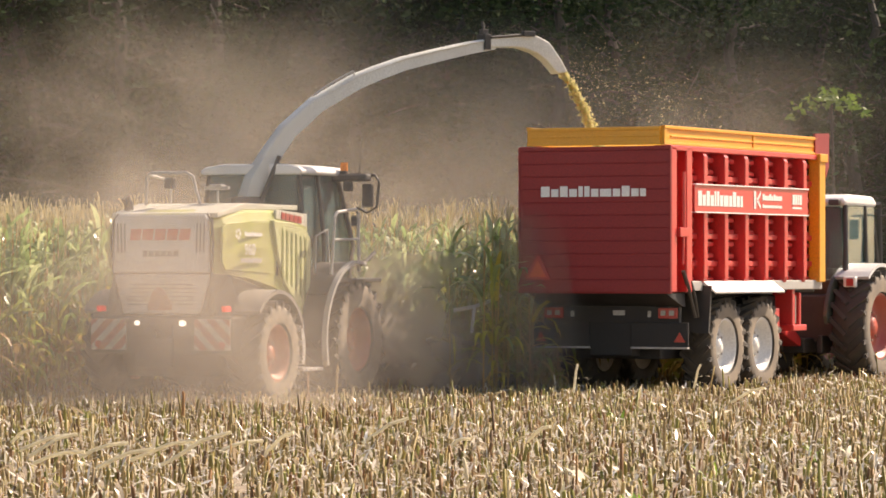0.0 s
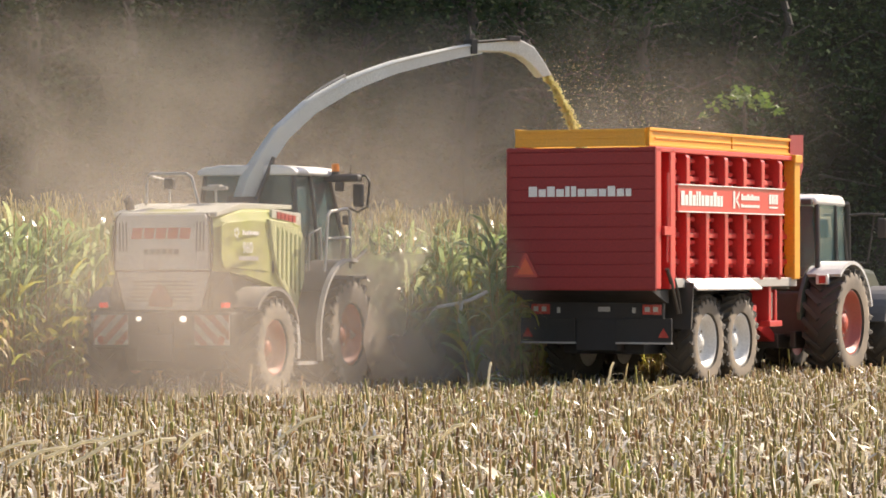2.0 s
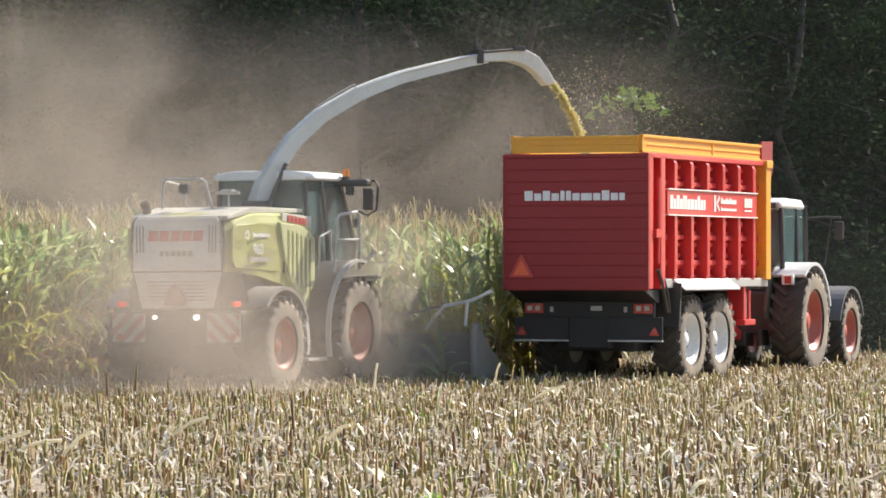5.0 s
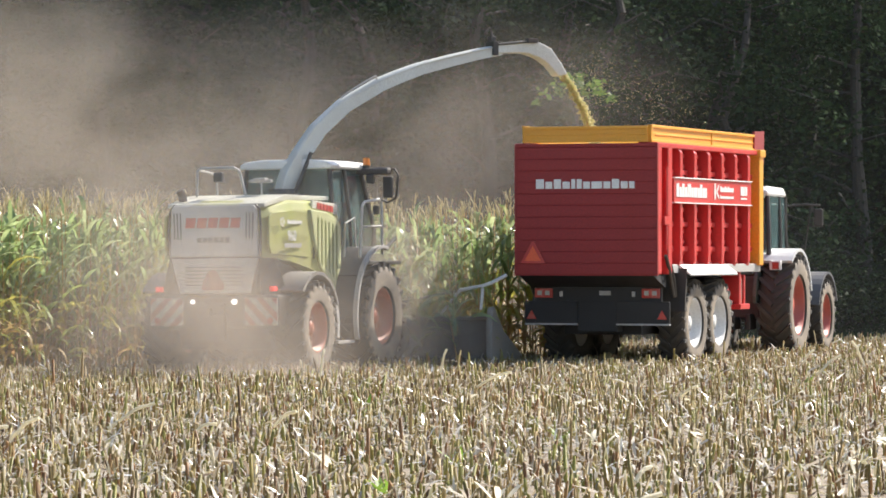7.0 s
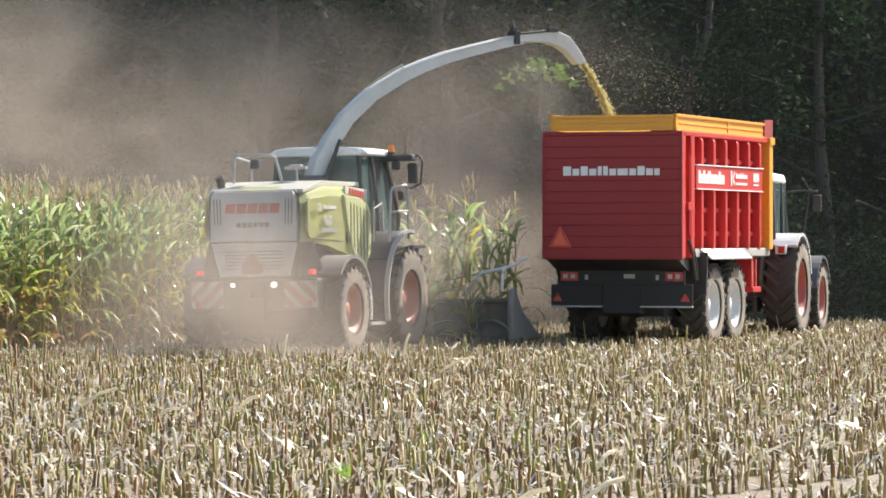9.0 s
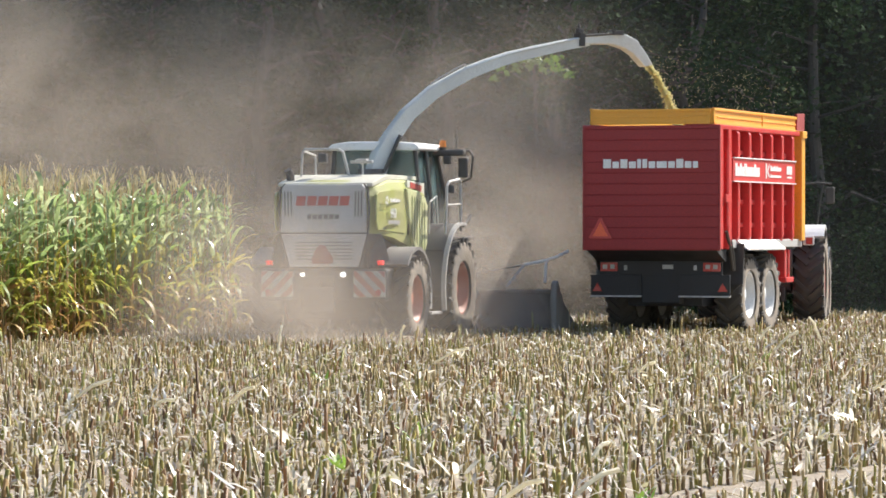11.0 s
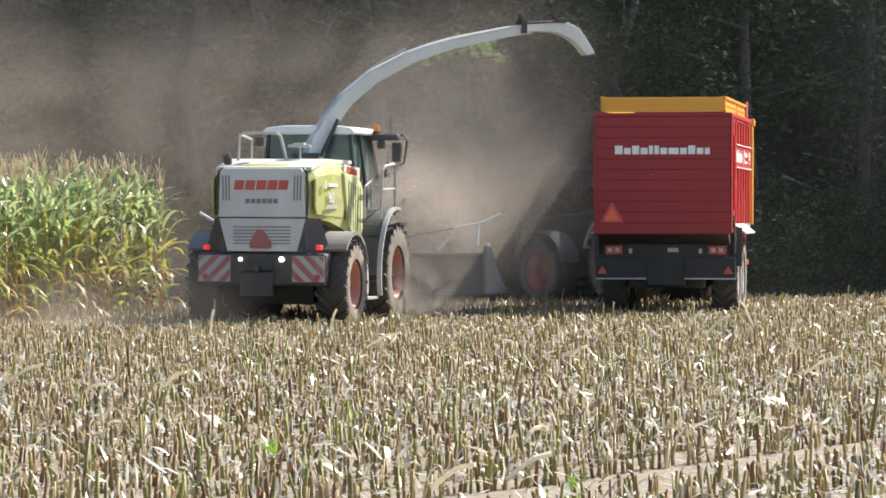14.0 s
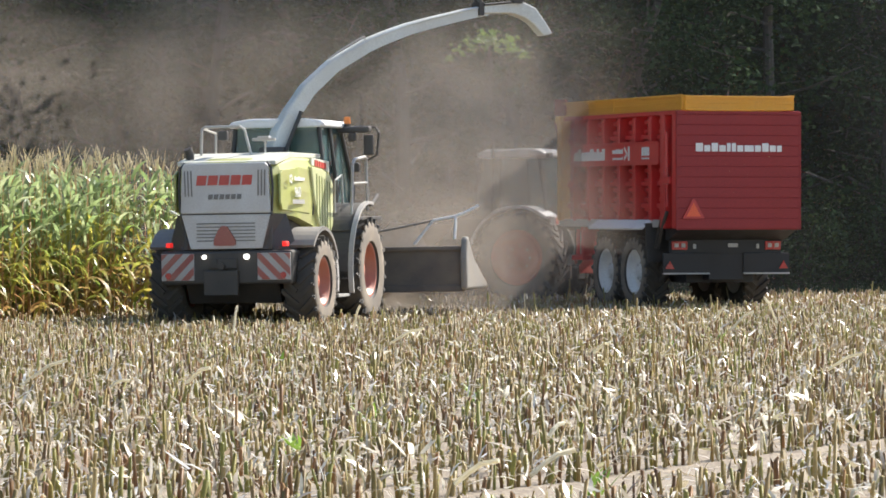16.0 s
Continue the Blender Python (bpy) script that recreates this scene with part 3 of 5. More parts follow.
# ---- tractor ----
def make_tractor():
    """Origin on the ground under the rear axle, nose to +y."""
    t = tagged(new("tractor"), "large farm tractor with grey mudguards, white roof and red rims", "tractor")
    body = part("bonnet", prism(bmesh.new(), [(1.35, 1.15), (3.5, 1.05), (3.75, 1.2), (3.72, 1.62), (3.4, 1.86), (1.35, 2.02)], -.46, .46, "x", .07), DARKGREEN, t, "dark green bonnet")
    part("chassis", boxes((-.38, .38, -.5, 3.4, .7, 1.3), (-.6, .6, -.55, .5, .7, 1.5), (-.55, .55, 2.6, 3.1, .6, .95), bevel=.04), DARKGREY, t)
    part("cab_base", prism(bmesh.new(), [(-.35, 1.35), (1.5, 1.35), (1.55, 1.75), (-.5, 1.75)], -.78, .78, "x", .03), DARKGREEN, t)
    bm = bmesh.new()
    for s in (1, -1):
        tube(bm, [(s * .76, -.48, 1.7), (s * .74, -.42, 2.3), (s * .68, -.28, 3.02)], .05)
        tube(bm, [(s * .76, .55, 1.7), (s * .70, .58, 3.02)], .035)
        tube(bm, [(s * .74, 1.2, 1.7), (s * .66, 1.0, 3.02)], .04)
    part_each("cab_pillar", bm, BLACK, t)
    bm = bmesh.new()
    for s in (1, -1):
        prism(bm, [(-.44, 1.75), (1.18, 1.75), (1.0, 3.0), (-.28, 3.0)], s * .70 - .008, s * .70 + .008)
    prism(bm, [(-.70, 1.75), (.70, 1.75), (.64, 3.0), (-.64, 3.0)], -.42, -.405, "y")
    prism(bm, [(-.70, 1.75), (.70, 1.75), (.64, 3.0), (-.64, 3.0)], 1.08, 1.095, "y")
    for g in part_each("cab_glass", bm, GLASS, t, "tinted cab window"):
        g.visible_shadow = False
    part("seat", boxes((-.28, .28, .1, .6, 1.7, 1.95), (-.26, .26, .08, .2, 1.95, 2.6), bevel=.05), SEAT, t)
    roof = part("cab_roof", prism(bmesh.new(), [(-.40, 3.02), (1.1, 3.0), (1.14, 3.08), (.95, 3.19), (-.2, 3.21), (-.42, 3.12)], -.72, .72, "x", .05), WHITE, t, "white cab roof")
    for s in (1, -1):
        X = lambda a, b: (min(s * a, s * b), max(s * a, s * b))
        part("work_lamp", boxes((*X(.45, .65), -.50, -.40, 3.02, 3.12), bevel=.02), DARKGREY, roof)
        bm = prism(bmesh.new(), arc(0, .95, 1.08, 15, 128) + arc(0, .95, 1.02, 128, 15), *X(.62, 1.25))
        part("mudguard_web", prism(bmesh.new(), arc(0, .95, 1.07, 15, 170) + [(-1.0, 1.0), (.9, 1.0)], *X(.58, .64)), DARKGREEN, t)
        part("rear_mudguard", bm, FENDER, t, "light grey rounded rear mudguard")
        lc = part("tail_lamp", boxes((*X(.84, 1.06), -.80, -.68, 1.62, 1.80), bevel=.02), WHITE, t, "white and red rear lamp unit")
        part("lamp_lens", boxes((*X(.90, 1.03), -.815, -.795, 1.64, 1.77), bevel=.01), RED_LENS, lc)
        bm = prism(bmesh.new(), arc(2.60, .72, .86, 20, 165) + arc(2.60, .72, .81, 165, 20), *X(.72, 1.22), "x")
        part("front_mudguard", bm, BLUEGREY, t, "blue-grey front mudguard")
        bm = bmesh.new()
        tube(bm, [(s * .7, 1.32, 2.85), (s * 1.0, 1.45, 2.88), (s * 1.30, 1.5, 2.86)], .022)
        tube(bm, [(s * .7, 1.4, 2.0), (s * 1.0, 1.48, 2.0), (s * 1.12, 1.5, 2.85)], .02)
        part("mirror_arm", bm, BLACK, t)
        part("mirror", boxes((*X(1.18, 1.36), 1.46, 1.54, 2.45, 2.80), bevel=.03), BLACK, t)
        bm = bmesh.new()
        for k in range(4):
            box(bm, *X(.78, 1.1), 1.2, 1.5, .45 + k * .28, .49 + k * .28, bevel=.01)
        part_each("cab_step", bm, BLACK, t)
    part("exhaust_pipe", tube(bmesh.new(), [(.5, 1.75, 1.6), (.56, 1.7, 2.0), (.56, 1.66, 3.0), (.56, 1.60, 3.08)], .05), BLACK, t)
    part("rear_linkage", boxes((-.5, -.4, -.9, -.4, .5, .8), (.4, .5, -.9, -.4, .5, .8), (-.2, .2, -.95, -.4, .5, .75), bevel=.02), BLACK, t)
    wheels = [wheel(t, s, s * .95, 0, .95, .62, .56, RIM_RED, 22) for s in (1, -1)] + [wheel(t, s, s * .96, 2.60, .72, .50, .42, RIM_RED, 20) for s in (1, -1)]
    return t, wheels


def clip_box(poly, x0, x1, z0, z1):
    """The part of an outline that lies inside an upright rectangle."""
    for axis, limit, sign in ((0, x0, 1), (0, x1, -1), (1, z0, 1), (1, z1, -1)):
        out = []
        for p, q in zip(poly, poly[1:] + poly[:1]):
            a, b = (p[axis] - limit) * sign, (q[axis] - limit) * sign
            if a >= 0:
                out.append(p)
            if a * b < 0:
                f = a / (a - b)
                out.append((p[0] + (q[0] - p[0]) * f, p[1] + (q[1] - p[1]) * f))
        poly = out
        if len(poly) < 3:
            return []
    return poly


# ---- forage harvester ----
def make_harvester():
    """Origin on the ground under the tail panel, nose to +y."""
    h = tagged(new("forage_harvester"), "lime green and silver self-propelled forage harvester covered in dust", "harvester")
    # engine hood: cross sections along y lofted into one shell
    secs = [(.03, .78, 2.66, 1.87, .775), (.22, .88, 2.71, 1.86, .86), (.9, .96, 2.80, 1.80, .94), (1.7, .97, 2.80, 1.66, .97), (2.2, .98, 2.78, 1.45, .98), (2.75, .97, 2.74, 1.25, .97)]
    bm = bmesh.new()
    rings = []
    for y, w, zt, zb, wb in secs:
        zm = zb + (zt - zb) * .45
        half = [(wb, zb), (w * 1.02, zm), (w, zt - .18), (w - .05, zt - .06), (w - .16, zt), (w * .4, zt + .05)]
        ring = half + [(-x, z) for x, z in half[::-1]]
        rings.append([bm.verts.new((x, y, z)) for x, z in ring])
    for u, v in zip(rings, rings[1:]):
        for k in range(len(u)):
            bm.faces.new((u[k], u[(k + 1) % len(u)], v[(k + 1) % len(u)], v[k]))
    bm.faces.new(rings[0])
    bm.faces.new(rings[-1])
    bmesh.ops.recalc_face_normals(bm, faces=bm.faces)
    hood = part("engine_hood", bm, GREEN, h, "lime green engine hood")
    part("hood_top", prism(bmesh.new(), [(.06, 2.725), (.9, 2.875), (2.7, 2.865), (2.7, 2.80), (.9, 2.78), (.06, 2.66)], -.84, .84, "x", .01), CREAM, h, "pale dusty engine deck")
    part("engine_bay", prism(bmesh.new(), [(.05, 1.86), (1.9, 1.80), (1.9, 1.25), (.05, 1.28)], -.76, .76, "x", .02), DARKGREY, h, "dark engine bay under the hood")
    # added block that stands for the dark space between the wheels
    part("belly_shade_block", prism(bmesh.new(), [(.25, .78), (3.2, .78), (3.0, .42), (.45, .40)], -.80, .80, "x", .03), BLACK, h, "black block added for the darkness under the machine")
    # silver tail panel
    tail = part("tail_panel", prism(bmesh.new(), [(-.69, 2.70), (.69, 2.70), (.735, 2.64), (.765, 1.88), (-.765, 1.88), (-.735, 2.64)], -.045, .04, "y", .018), SILVER, h, "silver tail panel")
    low = part("tail_grille", prism(bmesh.new(), [(-.76, 1.86), (.76, 1.86), (.61, 1.30), (-.61, 1.30)], -.02, .04, "y", .015), SILVER, h, "silver lower tail panel with louvres")
    bm = bmesh.new()
    for k in range(6):
        box(bm, -.50, .50, -.032, -.018, 1.425 + k * .056, 1.443 + k * .056, bevel=.003)
    part_each("louvre", bm, LOGO_DARK, low)
    bm = bmesh.new()
    for s in (1, -1):
        for k in range(3):
            x = s * (.575 + .055 * k)
            prism(bm, [(x - .012 - s * .01, 2.16), (x + .012 - s * .01, 2.16), (x + .012, 2.58), (x - .012, 2.58)], -.052, -.044, "y")
    part_each("vent_slot", bm, LOGO_DARK, tail)
    bm = bmesh.new()
    for k in range(5):
        x = -.49 + k * .194
        prism(bm, [(x, 2.34), (x + .165, 2.34), (x + .19, 2.50), (x + .025, 2.50)], -.054, -.044, "y")
    part("lettering_mark", bm, LOGO_RED, tail, "red brand mark drawn as plain blocks")
    bm = bmesh.new()
    for k in range(6):
        x = -.29 + k * .098
        prism(bm, [(x, 2.11), (x + .075, 2.11), (x + .085, 2.19), (x + .01, 2.19)], -.054, -.044, "y")
    part("lettering_mark", bm, LOGO_DARK, tail, "dark grey model mark drawn as plain blocks")
    part("slow_sign", prism(bmesh.new(), [(-.21, 1.37), (-.17, 1.35), (.13, 1.35), (.17, 1.37), (.165, 1.45), (.03, 1.66), (-.05, 1.68), (-.12, 1.62), (-.2, 1.46)], -.05, -.03, "y"), FADED_RED, low, "faded red slow vehicle triangle")
    part("panel_seam", prism(bmesh.new(), [(-.79, 1.89), (.79, 1.89), (.79, 1.85), (-.79, 1.85)], -.01, .03, "y"), DARKGREY, h)
    for s in (1, -1):
        X = lambda a, b: (min(s * a, s * b), max(s * a, s * b))
        # dark corner skirt
        bm = bmesh.new()
        q = [(s * .615, -.015, 1.29), (s * .77, -.015, 1.86), (s * .93, .30, 1.86), (s * 1.10, .35, 1.27)]
        q2 = [(x * .9, y + .12, z) for x, y, z in q]
        u, v = [bm.verts.new(p) for p in q], [bm.verts.new(p) for p in q2]
        bm.faces.new(u)
        bm.faces.new(v[::-1])
        for k in range(4):
            bm.faces.new((u[k], v[k], v[(k + 1) % 4], u[(k + 1) % 4]))
        bmesh.ops.recalc_face_normals(bm, faces=bm.faces)
        part("corner_skirt", bm, DARKGREY, h)
        part("hood_edge", tube(bmesh.new(), [(s * .78, .0, 1.9), (s * .80, .0, 2.3), (s * .775, .01, 2.62), (s * .70, .03, 2.71)], .02), BLACK, h)
        # side panels
        pan = part("side_panel", prism(bmesh.new(), [(.95, 2.62), (.20, 2.58), (.08, 2.52), (.07, 2.05), (.16, 1.92), (1.5, 1.86), (1.75, 2.2), (1.62, 2.6)], *X(.95, .99), "x", .012), GREEN, h, "lime green side panel")
        for v in pan.data.vertices:
            v.co.x += s * (v.co.y - 1.6) * .05
        at = lambda u, v: (s * .988, u, v)
        if s > 0:
            cu = bpy.data.curves.new("number", "FONT")
            cu.body, cu.size, cu.extrude = "960", .24, .003
            tmp = new("number", cu)
            me = bpy.data.meshes.new_from_object(tmp)
            bpy.data.objects.remove(tmp)
            me.materials.append(WHITE)
            num = new("model_number", me)
            num.parent = pan
            num.matrix_basis = Matrix(((0, 0, 1, .99), (1, 0, 0, .62), (0, 1, 0, 2.13), (0, 0, 0, 1)))
            tagged(num, "white model number 960")
            part("lettering_mark", thick(letters(bmesh.new(), .5, 1.2, 2.02, 2.09, [1] * 6, at), (.005, 0, 0)), GREY, pan)
            bm = letters(bmesh.new(), .62, 1.2, 2.40, 2.47, [1] * 8, at, (0, 3))
            for a in range(5):
                c = (.42 + .07 * math.cos(a * 1.256), 2.43 + .055 * math.sin(a * 1.256))
                bm.faces.new([bm.verts.new(at(c[0] + .03 * math.cos(k * 1.05), c[1] + .03 * math.sin(k * 1.05))) for k in range(6)])
            part("lettering_mark", thick(bm, (.005, 0, 0)), WHITE, pan, "small white emblem and bars")
        bm = prism(bmesh.new(), [(1.50, 2.64), (2.15, 2.60), (2.62, 2.50), (2.78, 2.36), (2.74, 1.35), (2.68, 1.22), (2.52, 1.18), (2.3, 1.42), (1.9, 1.70), (1.66, 2.1)], *X(.95, 1.03), "x", .02)
        vp = part("vent_panel", bm, LIME, h, "pale lime vented side panel")
        bm = bmesh.new()
        for k in range(6):
            y = 1.76 + k * .155
            prism(bm, [(y, 2.52 - k * .026), (y + .06, 2.51 - k * .026), (y + .05, 1.80 - k * .07), (y - .01, 1.86 - k * .07)], *X(1.028, 1.036))
        part_each("vent_slot", bm, SLOT_GREEN, vp)
        part("side_seam", prism(bmesh.new(), [(1.52, 2.64), (1.57, 2.64), (1.76, 2.2), (1.72, 1.84), (1.67, 1.84), (1.71, 2.2)], *X(.94, .99)), DARKGREY, h)
        bm = bmesh.new()
        for k in range(5):
            y = 1.86 + k * .14
            prism(bm, [(y, 2.655 - k * .012), (y + .11, 2.645 - k * .012), (y + .115, 2.745 - k * .012), (y + .015, 2.755 - k * .012)], *X(.955, .985))
        part("lettering_mark", bm, LOGO_RED, h, "red brand mark drawn as plain blocks")
        part("shoulder_panel", prism(bmesh.new(), [(1.7, 2.66), (1.7, 2.79), (2.75, 2.74), (2.75, 2.54), (2.3, 2.62)], *X(.93, .972), "x", .008), CREAM, h)
        # rear mudguard
        bm = prism(bmesh.new(), arc(.93, .74, .90, 24, 138) + arc(.93, .74, .84, 138, 24), *X(.92, 1.40))
        part("rear_mudguard", bm, DARK_FENDER, h, "dusty grey rear mudguard, darkened for shade")
        part("lower_guard", prism(bmesh.new(), arc(.93, .74, .90, 28, -12, 8) + arc(.93, .74, .80, -12, 28, 8), *X(1.0, 1.38)), GREY, h)
        part("step_plate", boxes((*X(.95, 1.40), 1.72, 2.42, .46, .51), bevel=.008), GREY, h)
        part("under_panel", boxes((*X(.90, .96), 1.75, 2.9, .62, 1.75), bevel=.01), DARKGREY, h)
        # bumper corner with stripes
        board = part("chevron_board", boxes((*X(.54, 1.10), -.07, -.045, .79, 1.23), bevel=.004), GREY, h, "dusty red and white striped warning board")
        bm = bmesh.new()
        for k in range(5):
            o = -.35 + k * .26
            poly = clip_box([(.545 + o, 1.235), (.545 + o + .13, 1.235), (.545 + o + .58, .785), (.545 + o + .45, .785)], .545, 1.095, .795, 1.225)
            if len(poly) > 2:
                prism(bm, [(s * x, z) for x, z in poly], -.078, -.068, "y")
        part_each("stripe", bm, FADED_RED, board)
        part("tail_lamp", boxes((*X(.95, 1.03), -.04, .12, 1.33, 1.41), bevel=.015), TAIL, h, "lit red tail lamp")
        part("reflector", rod(bmesh.new(), (s * .98, -.085, .87), (s * .98, -.06, .87), .05, seg=14), RED_LENS, h)
        part("reversing_lamp", rod(bmesh.new(), (s * .36, -.10, 1.17), (s * .36, -.02, 1.17), .045 if s > 0 else .035, seg=14), REVERSE, h, "lit white reversing lamp")
        # cab side
        bm = bmesh.new()
        tube(bm, [(s * .84, 2.92, 1.6), (s * .82, 2.93, 2.5), (s * .74, 2.98, 3.34)], .04)
        tube(bm, [(s * .86, 3.62, 1.6), (s * .84, 3.60, 2.5), (s * .75, 3.58, 3.34)], .035)
        tube(bm, [(s * .86, 4.45, 1.6), (s * .88, 4.58, 2.3), (s * .74, 4.30, 3.34)], .04)
        part_each("cab_pillar", bm, BLACK, h)
        bm = bmesh.new()
        q = [(2.95, 1.75, .82), (4.47, 1.75, .82), (4.56, 2.3, .84), (4.27, 3.34, .72), (2.98, 3.34, .72)]
        u, v = ([bm.verts.new((s * (x - o), y, z)) for y, z, x in q] for o in (0, .015))
        bm.faces.new(u)
        bm.faces.new(v[::-1])
        for k in range(5):
            bm.faces.new((u[k], v[k], v[(k + 1) % 5], u[(k + 1) % 5]))
        bmesh.ops.recalc_face_normals(bm, faces=bm.faces)
        g = part("side_window", bm, GLASS, h, "tinted cab side window")
        g.visible_shadow = False
        # boarding ladder with its handrail, and the arch over the front wheel
        bm = bmesh.new()
        tube(bm, [(s * 1.34, 2.80, 1.85), (s * 1.34, 2.92, 2.70), (s * 1.35, 3.00, 2.77), (s * 1.36, 3.62, 2.82), (s * 1.36, 3.72, 2.76), (s * 1.36, 3.74, 1.9)], .026)
        tube(bm, [(s * 1.34, 2.88, 2.36), (s * 1.36, 3.74, 2.38)], .02)
        tube(bm, [(s * 1.0, 2.95, 1.8), (s * 1.0, 3.0, 2.42), (s * 1.02, 3.35, 2.52), (s * 1.02, 3.42, 1.8)], .02)
        part("ladder_rail", bm, GREY, h, "pale steel handrail beside the cab")
        bm = boxes(*[(*X(.98, 1.36), 2.44 + .05 * k, 2.62 + .05 * k, .74 + k * .27, .77 + k * .27) for k in range(4)], bevel=.005)
        part_each("ladder_step", bm, DARKGREY, h)
        part("platform", boxes((*X(.82, 1.40), 2.85, 4.5, 1.74, 1.80), bevel=.01), DARKGREY, h)
        bm = prism(bmesh.new(), arc(3.56, .88, 1.18, 78, 198, 22) + arc(3.56, .88, 1.13, 198, 78, 22), *X(1.38, 1.46))
        arch = part("front_mudguard", bm, GREY, h, "dusty pale arch over the front wheel")
        part("arch_lining", prism(bmesh.new(), arc(3.56, .88, 1.16, 84, 180, 20) + arc(3.56, .88, 1.13, 180, 84, 20), *X(.86, 1.38)), DARKGREY, arch)
        part("catch_lever", tube(bmesh.new(), [(s * 1.40, 3.75, 2.0), (s * 1.42, 3.95, 2.08), (s * 1.43, 4.15, 2.18)], .03), BLACK, h)
        if s < 0:
            continue
        bm = bmesh.new()
        tube(bm, [(s * .74, 4.25, 3.34), (s * 1.1, 4.33, 3.36), (s * 1.36, 4.35, 3.34), (s * 1.42, 4.35, 3.24), (s * 1.38, 4.35, 2.86), (s * 1.22, 4.35, 2.78), (s * 1.05, 4.35, 2.86)], .02)
        part("mirror_arm", bm, BLACK, h)
        part("mirror", boxes((*X(1.15, 1.33), 4.30, 4.37, 2.86, 3.22), bevel=.03), DARKGREY, h)
        part("spot_mirror", boxes((*X(.94, 1.06), 4.36, 4.42, 2.58, 2.74), bevel=.03), DARKGREY, h)
    part("cab_arm", boxes((.7, 1.30, 4.16, 4.36, 3.25, 3.36), bevel=.03), DARKGREY, h)
    part("work_lamp", boxes((.92, 1.06, 4.12, 4.22, 3.10, 3.25), bevel=.03), DARKGREY, h)
    bc = part("beacon", rod(bmesh.new(), (.88, 4.26, 3.40), (.88, 4.26, 3.53), .062, .052, 14), AMBER, h, "amber rotating beacon")
    part("beacon_base", rod(bmesh.new(), (.88, 4.26, 3.35), (.88, 4.26, 3.41), .064, seg=12), BLACK, bc)
    part("antenna", rod(bmesh.new(), (1.12, 4.3, 3.34), (1.14, 4.3, 3.95), .008, .004, 6), BLACK, h)
    roof = part("cab_roof", prism(bmesh.new(), [(-.82, 3.33), (.82, 3.33), (.84, 3.39), (.76, 3.45), (.45, 3.49), (-.45, 3.49), (-.76, 3.45), (-.84, 3.39)], 2.86, 4.52, "y", .028), WHITE, h, "white cab roof")
    bm = prism(bmesh.new(), [(-.80, 1.8), (.80, 1.8), (.70, 3.34), (-.70, 3.34)], 2.95, 2.965, "y")
    prism(bm, [(-.80, 1.8), (.80, 1.8), (.70, 3.34), (-.70, 3.34)], 4.32, 4.335, "y")
    for g in part_each("cab_glass", bm, GLASS, h, "tinted cab window"):
        g.visible_shadow = False
    part("cab_floor", boxes((-.82, .82, 2.88, 4.5, 1.55, 1.735), bevel=.02), DARKGREY, h)
    part("seat", boxes((-.28, .28, 3.4, 3.9, 1.8, 2.1), (-.26, .26, 3.35, 3.48, 2.1, 2.8), bevel=.05), SEAT, h)
    part("steering_column", rod(bmesh.new(), (0, 4.2, 1.75), (0, 4.05, 2.4), .04), SEAT, h)
    # chassis
    part("chassis", boxes((-.85, .85, .1, 5.0, .75, 1.35), (-.7, .7, 2.6, 5.4, .6, 1.7), bevel=.05), DARKGREY, h)
    part("bumper", boxes((-1.12, 1.12, -.05, .45, .72, 1.27), bevel=.04), BLACK, h)
    part("hitch_box", boxes((-.36, .22, -.14, -.05, .54, .95), bevel=.015), BLACK, h)
    bm = bmesh.new()
    rod(bm, (-.05, -.2, 1.02), (-.05, -.04, 1.02), .06)
    rod(bm, (-.18, -.12, 1.1), (-.18, -.04, 1.1), .05)
    box(bm, -.28, .2, -.1, -.04, .98, 1.14, bevel=.01)
    part("hitch_pin", bm, BLACK, h)
    part_each("axle", rod(rod(bmesh.new(), (-1.1, .93, .74), (1.1, .93, .74), .1), (-1.1, 3.56, .89), (1.1, 3.56, .89), .15), DARKGREY, h)
    # deck rails and filters
    bm = bmesh.new()
    tube(bm, [(-.65, .75, 2.76), (-.63, .75, 3.26), (-.58, .75, 3.31), (.02, .75, 3.31), (.10, .76, 3.26), (.22, .8, 2.76)], .025)
    tube(bm, [(-.63, 1.5, 2.8), (-.63, 1.5, 3.22), (-.63, .78, 3.29)], .02)
    part("deck_rail", bm, GREY, h, "grey tubular handrail on the engine deck")
    bm = bmesh.new()
    tube(bm, [(.38, 1.0, 2.8), (.38, 1.0, 3.06), (.30, 1.0, 3.10)], .018)
    box(bm, .16, .56, .97, 1.05, 3.07, 3.12, bevel=.015)
    box(bm, .26, .46, .95, 1.1, 3.1, 3.15, bevel=.015)
    part("camera_bracket", bm, GREY, h)
    part("deck_lamp", boxes((-.34, -.18, .7, .8, 3.08, 3.24), bevel=.02), DARKGREY, h)
    part("exhaust_pipe", tube(bmesh.new(), [(-.70, .35, 2.66), (-.71, .34, 2.86), (-.74, .30, 2.95)], .07, 12), BLACK, h)
    # feed house and maize header
    part("feed_house", prism(bmesh.new(), [(4.6, .5), (5.6, .35), (5.6, 1.15), (4.8, 1.6)], -.6, .6, "x", .03), DARKGREY, h)
    hd = new("maize_header")
    hd.parent = h
    tagged(hd, "dull grey maize header with crop guide bars")
    part("header_back", boxes((-2.6, 2.6, 5.50, 5.58, .42, 1.14), (-2.6, 2.6, 5.44, 5.62, 1.10, 1.18), (-2.6, 2.6, 5.46, 5.6, .38, .5), bevel=.02), HEADER, hd)
    part("header_pan", boxes((-2.6, 2.6, 5.55, 6.5, .40, .47), bevel=.02), DARKGREY, hd)
